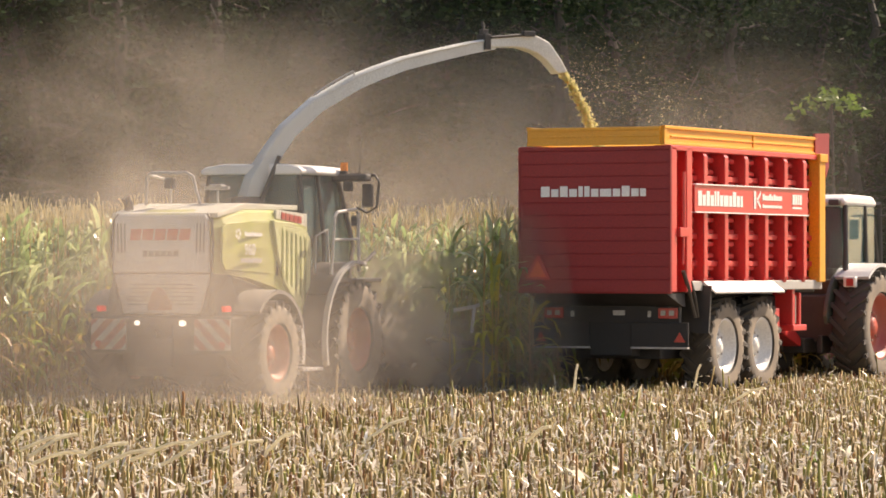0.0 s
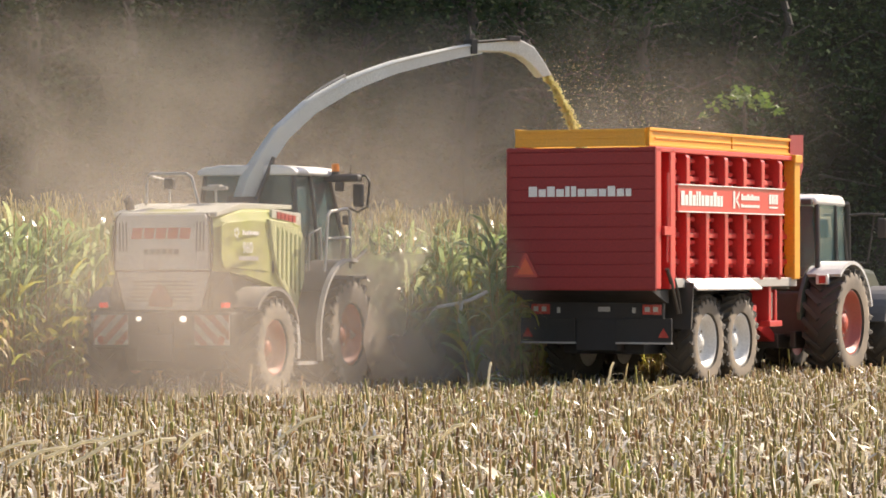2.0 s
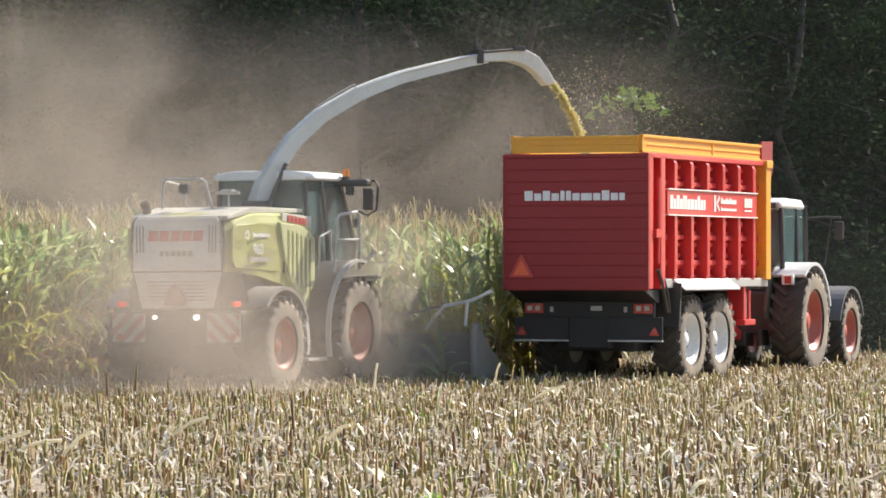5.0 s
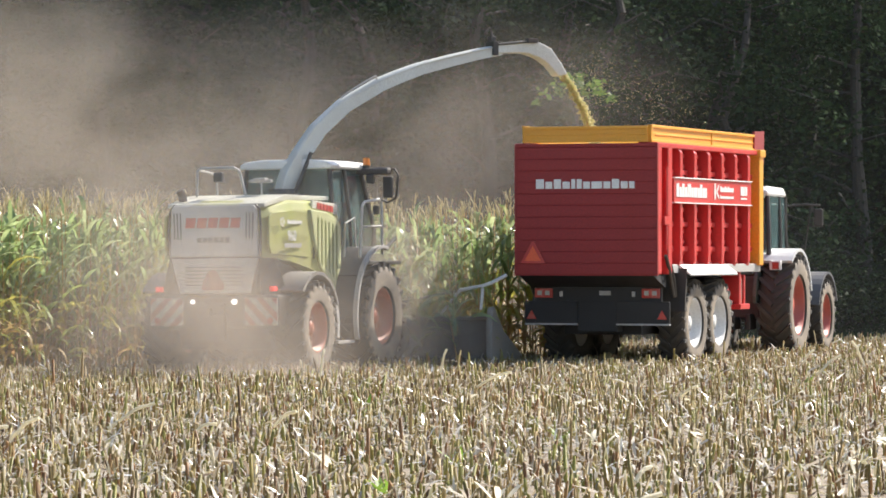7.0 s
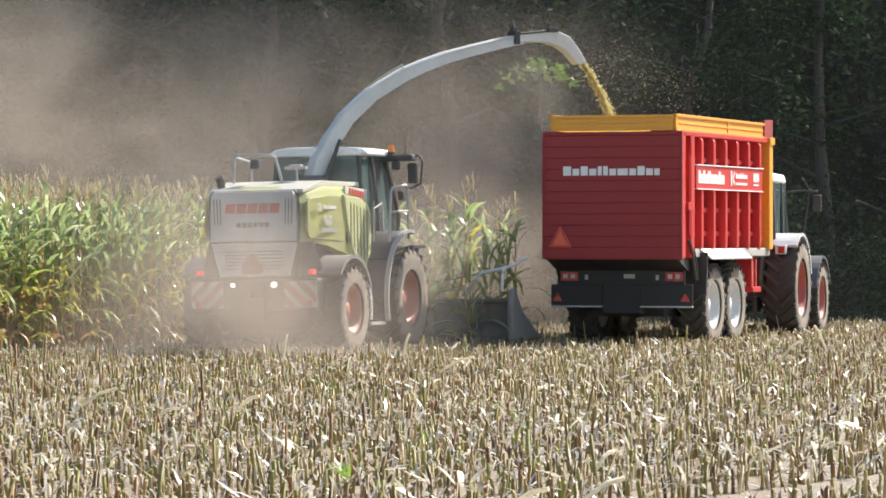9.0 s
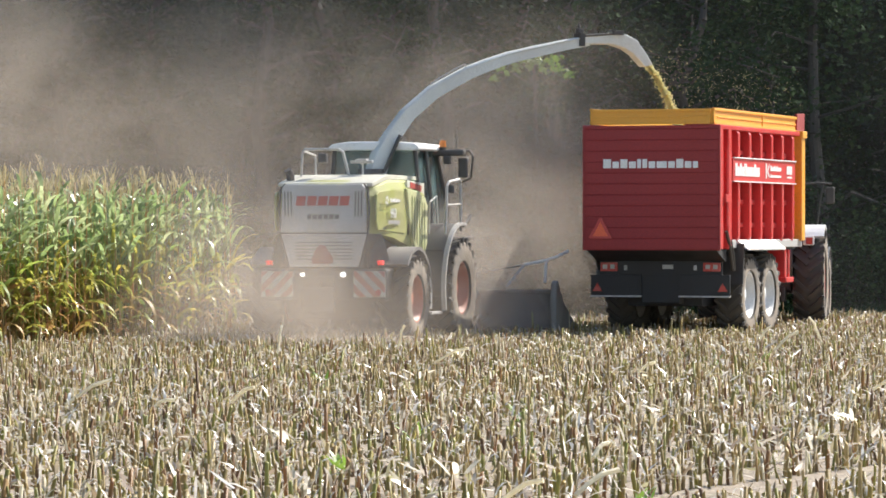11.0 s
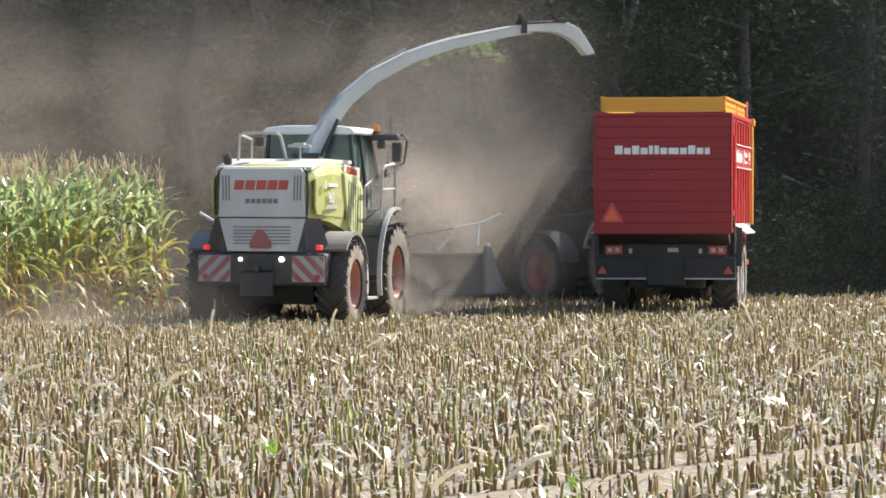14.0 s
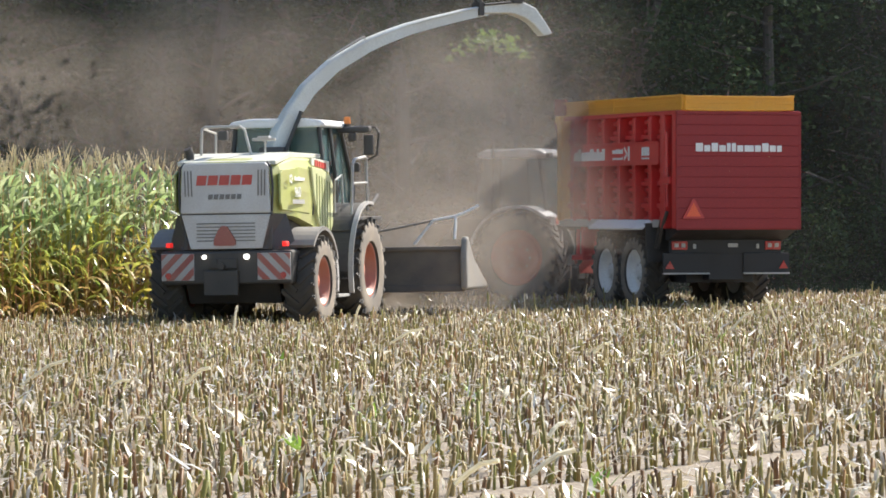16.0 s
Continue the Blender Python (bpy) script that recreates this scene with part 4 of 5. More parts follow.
    for s in (1, -1):
        X = lambda a, b: (min(s * a, s * b), max(s * a, s * b))
        bm = prism(bmesh.new(), [(5.36, .42), (5.34, 1.00), (5.42, 1.30), (5.52, 1.36), (5.66, 1.22), (5.95, .95), (6.9, .50), (6.9, .42)], *X(2.58, 2.70), "x", .04)
        part("divider", bm, DIVIDER, hd, "pale dusty end divider")
        bm = bmesh.new()
        part("crop_rail", tube(bmesh.new(), [(s * .9, 5.5, 1.42), (s * 1.9, 5.55, 1.60), (s * 2.1, 5.57, 1.64)], .02), DIVIDER, hd, "thin dusty crop guide rail")
        tube(bm, [(s * 2.05, 5.56, 1.63), (s * 2.45, 5.6, 1.70), (s * 2.62, 5.64, 1.76), (s * 2.85, 5.7, 1.88)], .03)
        tube(bm, [(s * 1.72, 5.5, 1.22), (s * 2.05, 5.56, 1.63)], .028)
        tube(bm, [(s * 2.45, 5.5, 1.3), (s * 2.45, 5.6, 1.7)], .028)
        # white paint stands for the sun's glint on this end of the bar
        part("crop_bar", bm, WHITE, hd, "tubular crop guide bar, white for the glint on it")
    for k in range(4):
        x = -1.95 + k * 1.3
        bm = rod(bmesh.new(), (x, 6.45, .44), (x, 6.45, .80), .55, .50, 24)
        part("rotor_drum", bm, STEEL, hd)
    wheels = [wheel(h, s, s * 1.13, .93, .74, .55, .40, RIM_RUST, 20) for s in (1, -1)] + [wheel(h, s, s * 1.15, 3.56, .89, .66, .46, RIM_RUST, 22) for s in (1, -1)]
    # spout: plane through local y of the spout empty
    turret = rod(bmesh.new(), (0, 2.75, 2.75), (0, 2.75, 3.0), .26, .24, 20)
    part("spout_turret", turret, DARKGREY, h)
    spout = new("spout")
    spout.parent = h
    spout.matrix_basis = pose(0, 2.75, 0)
    tagged(spout, "long curved grey discharge spout")
    mid = [(.03, 2.90), (.14, 3.20), (.33, 3.57), (.64, 3.98), (1.13, 4.39), (1.80, 4.75), (2.16, 4.89), (2.60, 5.04), (3.17, 5.18), (3.75, 5.31), (4.15, 5.38)]
    wid = [.15, .135, .125, .115, .11, .105, .10, .095, .09, .088, .085]
    hei = [.15, .14, .13, .125, .12, .115, .11, .105, .10, .095, .09]
    bm = bmesh.new()
    rr = []
    for i, (p, w, e) in enumerate(zip(mid, wid, hei)):
        a, b = mid[max(i - 1, 0)], mid[min(i + 1, len(mid) - 1)]
        d = Vector((b[0] - a[0], b[1] - a[1])).normalized()
        nx, nz = -d[1], d[0]
        rr.append([bm.verts.new((x, p[0] + nx * o, p[1] + nz * o)) for x, o in ((-w, -e), (-w, e * .8), (-w * .8, e), (w * .8, e), (w, e * .8), (w, -e))])
    for u, v in zip(rr, rr[1:]):
        for k in range(6):
            bm.faces.new((u[k], u[(k + 1) % 6], v[(k + 1) % 6], v[k]))
    bm.faces.new(rr[0])
    bm.faces.new(rr[-1])
    bmesh.ops.recalc_face_normals(bm, faces=bm.faces)
    part("spout_arch", bm, SPOUT, spout)
    bm = bmesh.new()
    for s in (1, -1):
        tube(bm, [(s * .105, p[0] - .03, p[1] + .06) for p in mid[3:]], .012, 6)
    part_each("spout_rib", bm, SPOUT, spout)
    bm = tube(bmesh.new(), [(.08, 1.05, 4.52), (.08, 1.25, 4.65), (.08, 1.50, 4.79), (.08, 1.72, 4.90)], .016)
    tube(bm, [(.08, 1.72, 4.90), (.08, 1.74, 4.80)], .014)
    part("spout_rail", bm, GREY, spout)
    part("spout_elbow", prism(bmesh.new(), [(-.14, 2.88), (.18, 2.88), (.24, 3.15), (.38, 3.46), (.22, 3.62), (.0, 3.28)], -.155, .155, "x", .02), SPOUT, spout)
    part("spout_ram", rod(bmesh.new(), (.22, .12, 2.95), (.22, .42, 3.6), .035), BLACK, spout)
    nose = part("spout_nose", prism(bmesh.new(), [(4.05, 5.32), (4.05, 5.49), (4.55, 5.54), (4.85, 5.53), (5.10, 5.42), (5.30, 5.17), (5.42, 4.98), (5.25, 4.94), (5.04, 5.15), (4.86, 5.26), (4.6, 5.33)], -.125, .125, "x", .02), SPOUT, spout, "hinged spout end flap")
    bm = boxes((-.14, .14, 3.95, 4.05, 5.28, 5.52), (-.06, .06, 3.95, 4.05, 5.52, 5.60), (.1, .2, 4.6, 4.8, 5.50, 5.58), bevel=.01)
    rod(bm, (0, 4.0, 5.58), (0, 3.98, 5.72), .03, .015)
    rod(bm, (.14, 4.05, 5.47), (.14, 4.7, 5.53), .022)
    part("spout_joint", bm, BLACK, spout)
    return h, wheels, spout, hd


# ---- field, crop and wood ----
rng = np.random.default_rng(7)
U, N = np.array((.4115, .9114)), np.array((.9114, -.4115))      # along the maize rows, to their right
START = np.array((-5.39, 58.47))                                 # where the header stands at the start
RU, RN = np.array((.5, .866)), np.array((.866, -.5))             # along the stubble rows


def ribbons(base, az, length, el0, droop, width, k=4, roll=None, taper=True):
    """Bent leaf blades: N x 3 bases, headings, lengths, first slopes, droops, widths, all vectors."""
    n = len(base)
    t = np.linspace(0, 1, k + 1)
    el = el0[:, None] - droop[:, None] * t[None] ** 1.2
    step = length[:, None] / k
    r = np.concatenate([np.zeros((n, 1)), np.cumsum(np.cos(el[:, :-1]) * step, 1)], 1)
    z = np.concatenate([np.zeros((n, 1)), np.cumsum(np.sin(el[:, :-1]) * step, 1)], 1)
    c = np.stack([base[:, :1] + r * np.sin(az)[:, None], base[:, 1:2] + r * np.cos(az)[:, None], base[:, 2:] + z], 2)
    w = width[:, None] * ((np.sin(np.pi * (0.18 + 0.80 * t)) ** 0.7)[None] if taper else np.ones((1, k + 1))) / 2
    roll = np.zeros(n) if roll is None else roll
    a2 = (az + np.pi / 2 + roll)[:, None]
    off = np.stack([np.sin(a2) * w, np.cos(a2) * w, np.sin(roll)[:, None] * w], 2)
    V = np.stack([c - off, c + off], 2).reshape(n, -1, 3)
    i = np.arange(k) * 2
    f = np.stack([i, i + 1, i + 3, i + 2], 1)
    F = (f[None] + (np.arange(n) * 2 * (k + 1))[:, None, None]).reshape(-1, 4)
    return V.reshape(-1, 3), F


def sticks(base, top, r0, r1, sides=4):
    """Straight stems with a cut top, sides 4 or 6."""
    n = len(base)
    a = np.arange(sides) * math.tau / sides + rng.uniform(0, 6, (n, 1))
    ring = np.stack([np.cos(a), np.sin(a), np.zeros_like(a)], 2)
    lo = base[:, None] + ring * r0[:, None, None]
    hi = top[:, None] + ring * r1[:, None, None]
    hi[:, :, 2] += np.cos(a + rng.uniform(0, 6, (n, 1))) * r1[:, None] * rng.uniform(.2, 1.6, (n, 1))
    V = np.concatenate([lo, hi], 1)
    f = [(k, (k + 1) % sides, sides + (k + 1) % sides, sides + k) for k in range(sides)]
    f += [(4, 5, 6, 7)] if sides == 4 else [(6, 7, 8, 9), (6, 9, 10, 11)]
    F = (np.array(f)[None] + (np.arange(n) * 2 * sides)[:, None, None]).reshape(-1, 4)
    return V.reshape(-1, 3), F


def join(*pieces):
    V, F, at = [], [], 0
    for v, f in pieces:
        V.append(v)
        F.append(f + at)
        at += len(v)
    return np.concatenate(V), np.concatenate(F)


def in_view(p, margin=1.5):
    a = np.degrees(np.arctan2(p[:, 0], p[:, 1]))
    return (a > -11 - margin) & (a < 8 + margin)


def ground_sheet():
    """One sheet to the horizon, finer near the field."""
    g = np.concatenate([np.linspace(-900, -60, 12), np.linspace(-50, 50, 81), np.linspace(60, 900, 12)])
    gy = np.concatenate([np.linspace(-500, 0, 10), np.linspace(4, 110, 90), np.linspace(130, 1500, 14)])
    X, Y = np.meshgrid(g, gy)
    Z = np.where((abs(X) < 50) & (Y > 3) & (Y < 100), .018 * np.sin(X * 3.1 + Y * .7) * np.sin(Y * 2.3), 0)
    V = np.stack([X, Y, Z - .01], 2).reshape(-1, 3)
    nx = len(g)
    i = (np.arange(len(gy) - 1)[:, None] * nx + np.arange(nx - 1)[None]).ravel()
    ob = cloud("ground", V, np.stack([i, i + 1, i + nx + 1, i + nx], 1), SOIL, "brown field soil strewn with chaff", "ground", "structure")
    return smooth(ob)


def stubble():
    rows = np.arange(-70, 30) * .75
    pieces, leaves = [], []
    pos = []
    for o in rows:
        if abs(o + 12.0) < .4:
            continue
        s = np.arange(8, 95, .064)
        s = s + rng.uniform(-.025, .025, len(s))
        j = rng.normal(0, .032, len(s))
        p = RU[None] * s[:, None] + RN[None] * (o + j)[:, None]
        keep = in_view(p) & (p[:, 1] > 17.5) & (p[:, 1] < 79 + p[:, 0] * .55) & (rng.random(len(s)) < .9)
        pos.append(p[keep])
    p = np.concatenate(pos)
    # self-sown and torn stems between the rows
    q = np.stack([rng.uniform(-20, 15, 13000), 17.5 + 65 * rng.random(13000) ** .8], 1)
    q = q[in_view(q) & (q[:, 1] < 79 + q[:, 0] * .55) & (abs(q @ RN + 12.0) > .42)]
    near = p[:, 1] < 42
    for sel, sides in ((p[near], 6), (p[~near], 4)):
        n = len(sel)
        hgt = np.clip(rng.normal(.165, .040, n), .05, .32)
        hgt += (rng.random(n) < .012) * rng.uniform(.1, .3, n)
        lean = rng.normal(0, .13, (n, 2)) * hgt[:, None]
        base = np.column_stack([sel, np.full(n, -.03)])
        top = np.column_stack([sel + lean, hgt])
        r = rng.uniform(.009, .0185, n)
        pieces.append(sticks(base, top, r * 1.1, r, sides))
    n = len(q)
    hgt = rng.uniform(.05, .2, n)
    pieces.append(sticks(np.column_stack([q, np.full(n, -.02)]), np.column_stack([q + rng.normal(0, .05, (n, 2)), hgt]), rng.uniform(.004, .010, n), rng.uniform(.003, .008, n)))
    cloud("maize_stubble", *join(*pieces), STALK, "cut olive and tan maize stubble in rows on bare soil", "stubble")
    # leaf remains on the stems and litter on the soil
    sel = np.concatenate([p[near][::1], p[near][::2], p[~near][::3]])
    n = len(sel)
    b1 = ribbons(np.column_stack([sel + rng.normal(0, .02, (n, 2)), rng.uniform(.02, .14, n)]), rng.uniform(0, 6.3, n), rng.uniform(.05, .20, n), rng.uniform(.2, 1.5, n), rng.uniform(.3, 2.2, n), rng.uniform(.012, .034, n), 3)
    m = 64000
    q = np.stack([rng.uniform(-20, 15, m), 17.5 + 64 * rng.random(m) ** .75], 1)
    q = q[in_view(q) & (q[:, 1] < 79 + q[:, 0] * .55)]
    m = len(q)
    strip = abs(q @ RN + 12.0) < .4
    b2 = ribbons(np.column_stack([q, rng.uniform(.005, .135, m) * ~strip]), rng.uniform(0, 6.3, m), rng.uniform(.06, .26, m) * np.where(strip, .5, 1), rng.normal(.15, .3, m) * ~strip, rng.uniform(-.3, .9, m) * ~strip, rng.uniform(.013, .042, m), 2, rng.uniform(-.5, .5, m))
    cloud("straw_litter", *join(b1, b2), STRAW, "dry pale leaf scraps and husks between the stubble", "litter")


def clump(name, piece, v, f, material):
    """A thing of a few separate blades."""
    top = new(name)
    bm = bmesh.new()
    vs = [bm.verts.new(p) for p in v]
    for q in f:
        bm.faces.new([vs[i] for i in q])
    part_each(piece, bm, material, top)
    return top


def loose_bits():
    """Long broken stalks, husks and weeds that lie on the stubble."""
    rows = [(-6.56, 35.75, .42, .16), (-5.07, 33.85, .67, .27), (-5.59, 33.81, .50, .12), (-3.70, 38.83, .46, .20), (-6.08, 35.79, .45, .08), (-7.25, 38.57, .23, .09),
            (.44, 24.86, .28, .11), (.96, 25.63, .30, .11), (4.98, 55.92, .37, .23), (4.87, 42.39, .38, .14), (2.52, 46.97, .21, .10), (.04, 50.9, .45, .15),
            (-2.05, 39.37, .24, .11), (-2.76, 38.28, .20, .02), (1.26, 29.92, .13, .05), (-4.4, 36.3, .30, .17), (-6.9, 37.2, .55, .10), (-6.3, 34.6, .48, .06), (-5.5, 35.2, .62, .14), (-4.9, 36.9, .40, .05), (6.1, 60.0, -.2, .35), (5.2, 61.0, .2, .18), (-2.2, 55, .05, .34), (-.5, 57, .1, .3)]
    for x, y, dx, dz in rows:
        bm = bmesh.new()
        y1 = y + rng.uniform(-.15, .25)
        tube(bm, [(x, y, .17), (x + dx * .3, y * .7 + y1 * .3, .22 + dz * .22), (x + dx * .6, y * .4 + y1 * .6, .23 + dz * .68), (x + dx, y1, .22 + dz)], .019, 6)
        v, f = ribbons(np.array([(x + dx * .3, y, .13 + dz * .3), (x + dx * .7, y, .13 + dz * .7)]), np.array([1.2, 2.2]), np.array([.22, .26]), np.array([.4, .2]), np.array([.9, .7]), np.array([.025, .03]), 4)
        vs = [bm.verts.new(p) for p in v]
        for q in f:
            bm.faces.new([vs[i] for i in q])
        tagged(part("loose_stalk", bm, PALE), "pale broken maize stalk lying across the stubble", "stalk", "stalks on the stubble")
    for x, y in [(.38, 55.03), (1.34, 46.29), (2.61, 47.0), (3.28, 33.5), (-.17, 46.75), (-1.94, 26.64), (-1.24, 33.11), (1.21, 36.53), (2.2, 38.23), (-3.2, 31.0), (.2, 28.3), (4.0, 36.5)]:
        n = 4
        v, f = ribbons(np.column_stack([x + rng.normal(0, .04, n), y + rng.normal(0, .04, n), rng.uniform(.08, .16, n)]), rng.uniform(0, 6.3, n), rng.uniform(.12, .28, n), rng.uniform(.1, .9, n), rng.uniform(.2, 1.2, n), rng.uniform(.035, .06, n), 4, rng.uniform(-.7, .7, n))
        tagged(clump("maize_husk", "blade", v, f, PALE), "dry whitish maize husk lying on the stubble", "husk", "husks on the stubble")
    for x, y in [(-1.32, 47.06), (-.09, 34.91), (-.73, 30.03), (1.45, 26.18), (4.58, 54.56), (3.94, 52.94), (.85, 38.39)]:
        n = 9
        v, f = ribbons(np.column_stack([x + rng.normal(0, .05, n), y + rng.normal(0, .05, n), np.full(n, .0)]), rng.uniform(0, 6.3, n), rng.uniform(.12, .30, n), rng.uniform(.7, 1.4, n), rng.uniform(.3, 1.2, n), rng.uniform(.03, .06, n), 4)
        tagged(clump("weed", "leaf", v, f, FRESH), "small bright green weed among the stubble", "weed", "weeds in the stubble")


def maize(pos, origin=(0.0, 0.0)):
    """Standing maize plants at the ground points pos: blades, stems, tassels in one mesh's arrays."""
    n = len(pos)
    pos = pos - np.array(origin)[None]
    tall = rng.normal(2.60, .12, n)
    nl = 12
    lv = np.tile(np.arange(nl), n)
    pid = np.repeat(np.arange(n), nl)
    frac = (lv + rng.uniform(0, .8, n * nl)) / nl
    z = .15 + frac * (tall[pid] - .35)
    az = rng.uniform(0, 6.3, n)[pid] + lv * np.pi + rng.normal(0, .5, n * nl)
    length = (.42 + .5 * np.sin(np.pi * np.clip(frac * .95 + .08, 0, 1))) * rng.uniform(.75, 1.2, n * nl)
    el0 = np.where(frac < .45, rng.normal(.75, .25, n * nl), rng.normal(1.05, .18, n * nl) + .15 * frac)
    droop = np.where(frac < .42, rng.uniform(2.0, 2.5, n * nl), rng.uniform(1.2, 2.5, n * nl) - .5 * (frac > .85))
    b = ribbons(np.column_stack([pos[pid], z]), az, length, el0, droop, rng.uniform(.05, .085, n * nl), 5, rng.normal(0, .25, n * nl))
    st = sticks(np.column_stack([pos, np.full(n, -.02)]), np.column_stack([pos + rng.normal(0, .05, (n, 2)), tall]), np.full(n, .015), np.full(n, .006))
    nt = 5
    tid = np.repeat(np.arange(n), nt)
    ta = ribbons(np.column_stack([pos[tid], tall[tid] - rng.uniform(.0, .06, n * nt)]), rng.uniform(0, 6.3, n * nt), rng.uniform(.16, .34, n * nt), rng.uniform(1.0, 1.55, n * nt), rng.uniform(.1, .7, n * nt), rng.uniform(.010, .018, n * nt), 2, taper=False)
    V, F = join(b, st, ta)
    nb, ns = len(b[1]), len(st[1])
    leaf = np.repeat(np.arange(n * nl), 5)
    dry = (frac + rng.normal(0, .10, n * nl))[leaf]
    lucky = rng.random(n * nl)[leaf]
    ids = np.arange(nb)
    return V, F, ((MAIZE_YELLOW, ids[(dry >= .28) & (dry < .50)]), (MAIZE_DRY, ids[(dry < .28) & (lucky < .45)]), (MAIZE_YELLOW, ids[(dry < .28) & (lucky >= .45)]), (TASSEL, np.arange(nb + ns, len(F))), (MAIZE_DRY, np.arange(nb, nb + ns)))


def standing_block():
    pos = []
    for k in range(9):
        o = -3.0 - .75 * k
        s = np.arange(-11, 11.0 - .9 * k, .115)
        s = s + rng.uniform(-.04, .04, len(s))
        pos.append(START[None] + U[None] * s[:, None] + N[None] * (o + rng.normal(0, .05, len(s)))[:, None])
    V, F, ex = maize(np.concatenate(pos))
    cloud("standing_maize", V, F, MAIZE_GREEN, "tall ripening green maize with yellow lower leaves and tassels", "maize", "stuff", None, ex)


def strip_bunches():
    """The strip that the header takes, in short bunches across all its rows."""
    out = []
    for i in range(29):
        s0 = .2 + i * .42
        pos = []
        for k in range(6):
            s = s0 + np.arange(3) * .14 + rng.uniform(-.03, .03, 3)
            pos.append(START[None] + U[None] * s[:, None] + N[None] * (-1.9 + .75 * k + rng.normal(0, .05, 3))[:, None])
        c = START + U * (s0 + .2)
        V, F, ex = maize(np.concatenate(pos), c)
        ob = cloud("maize_bunch", V, F, MAIZE_GREEN, "standing maize plants before the harvester's header", "maize", "stuff", None, ex)
        ob.matrix_basis = pose(c[0], c[1], 0)
        out.append((ob, s0 + .2, c))
    return out


def leaf_quads(centres, size, flat=.5):
    n = len(centres)
    a = rng.normal(0, 1, (n, 3))
    a[:, 2] *= flat
    a /= np.linalg.norm(a, axis=1)[:, None]
    b = np.cross(a, rng.normal(0, 1, (n, 3)))
    b /= np.linalg.norm(b, axis=1)[:, None]
    s = size[:, None]
    V = np.stack([centres - a * s, centres + b * s * .55, centres + a * s, centres - b * s * .55], 1).reshape(-1, 3)
    return V, np.arange(4 * n).reshape(-1, 4)


def make_tree(height, spread, low, leaves, bark, seed):
    """Trunk and limbs in one mesh, a crown of small leaves in clumps round the twigs."""
    r = random.Random(seed)
    t = new("tree")
    bm = bmesh.new()
    pts = [Vector((r.uniform(-.12, .12) * k, r.uniform(-.12, .12) * k, height * .82 * k / 6)) for k in range(7)]
    for i in range(6):
        rod(bm, pts[i], pts[i + 1], .19 * (1 - i / 7.5), .19 * (1 - (i + 1) / 7.5), 9)
    ends = []
    for k in range(22):
        f = low + (1 - low) * (k + r.random()) / 22
        z = f * height * .8
        i = min(5, int(z / (height * .82) * 6))
        base = pts[i].lerp(pts[i + 1], .5)
        base.z = z
        a, ln = r.uniform(0, 6.3), spread * (1.05 - .55 * f) * r.uniform(.6, 1.1)
        mid = base + Vector((math.cos(a) * ln * .5, math.sin(a) * ln * .5, ln * r.uniform(.05, .3)))
        tip = base + Vector((math.cos(a + .3) * ln, math.sin(a + .3) * ln, ln * r.uniform(-.25, .35)))
        rod(bm, base, mid, .055 * (1.2 - f), .035 * (1.2 - f), 5)
        rod(bm, mid, tip, .035 * (1.2 - f), .012, 5)
        ends += [base.lerp(mid, .7), mid, mid.lerp(tip, .5), tip, tip + Vector((r.uniform(-.5, .5), r.uniform(-.5, .5), r.uniform(-.9, .2)))]
    part("trunk", bm, bark, t)
    e = np.array([tuple(v) for v in ends])
    pick = rng.integers(0, len(e), leaves)
    # clumps hang a little below the twigs and leave gaps
    sub = e[pick] + rng.normal(0, .28, (len(e), 3))[pick]
    c = sub + rng.normal(0, 1, (leaves, 3)) * np.array((.34, .34, .30))
    c[:, 2] -= np.abs(rng.normal(0, .25, leaves))
    c[:, 2] = np.maximum(c[:, 2], .3)
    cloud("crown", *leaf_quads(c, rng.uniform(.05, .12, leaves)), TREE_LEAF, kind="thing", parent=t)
    return tagged(t, "leafy broadleaf tree at the wood's edge, leaves coloured dark for shade", "tree", "trees of the wood edge")


def make_shrub(seed, size=1.0, mat=SHRUB_LEAF):
    r = random.Random(seed)
    t = new("shrub")
    bm = bmesh.new()
    ends = []
    for k in range(12):
        a, ln = r.uniform(0, 6.3), r.uniform(.7, 1.5) * size
        tip = Vector((math.cos(a) * ln * .7, math.sin(a) * ln * .7, ln * r.uniform(.8, 1.9)))
        rod(bm, (0, 0, 0), tip, .025, .006, 5)
        ends += [tip * f for f in (.35, .6, .8, 1.0)]
    part("stem", bm, BARK, t)
    e = np.array([tuple(v) for v in ends])
    n = 2600
    c = e[rng.integers(0, len(e), n)] + rng.normal(0, .24 * size, (n, 3))
    c[:, 2] = np.maximum(c[:, 2], .05)
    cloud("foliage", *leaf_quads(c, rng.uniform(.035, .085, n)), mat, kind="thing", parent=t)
    return tagged(t, "dense green shrub under the trees, leaves coloured dark for shade", "shrub", "shrubs of the wood edge")


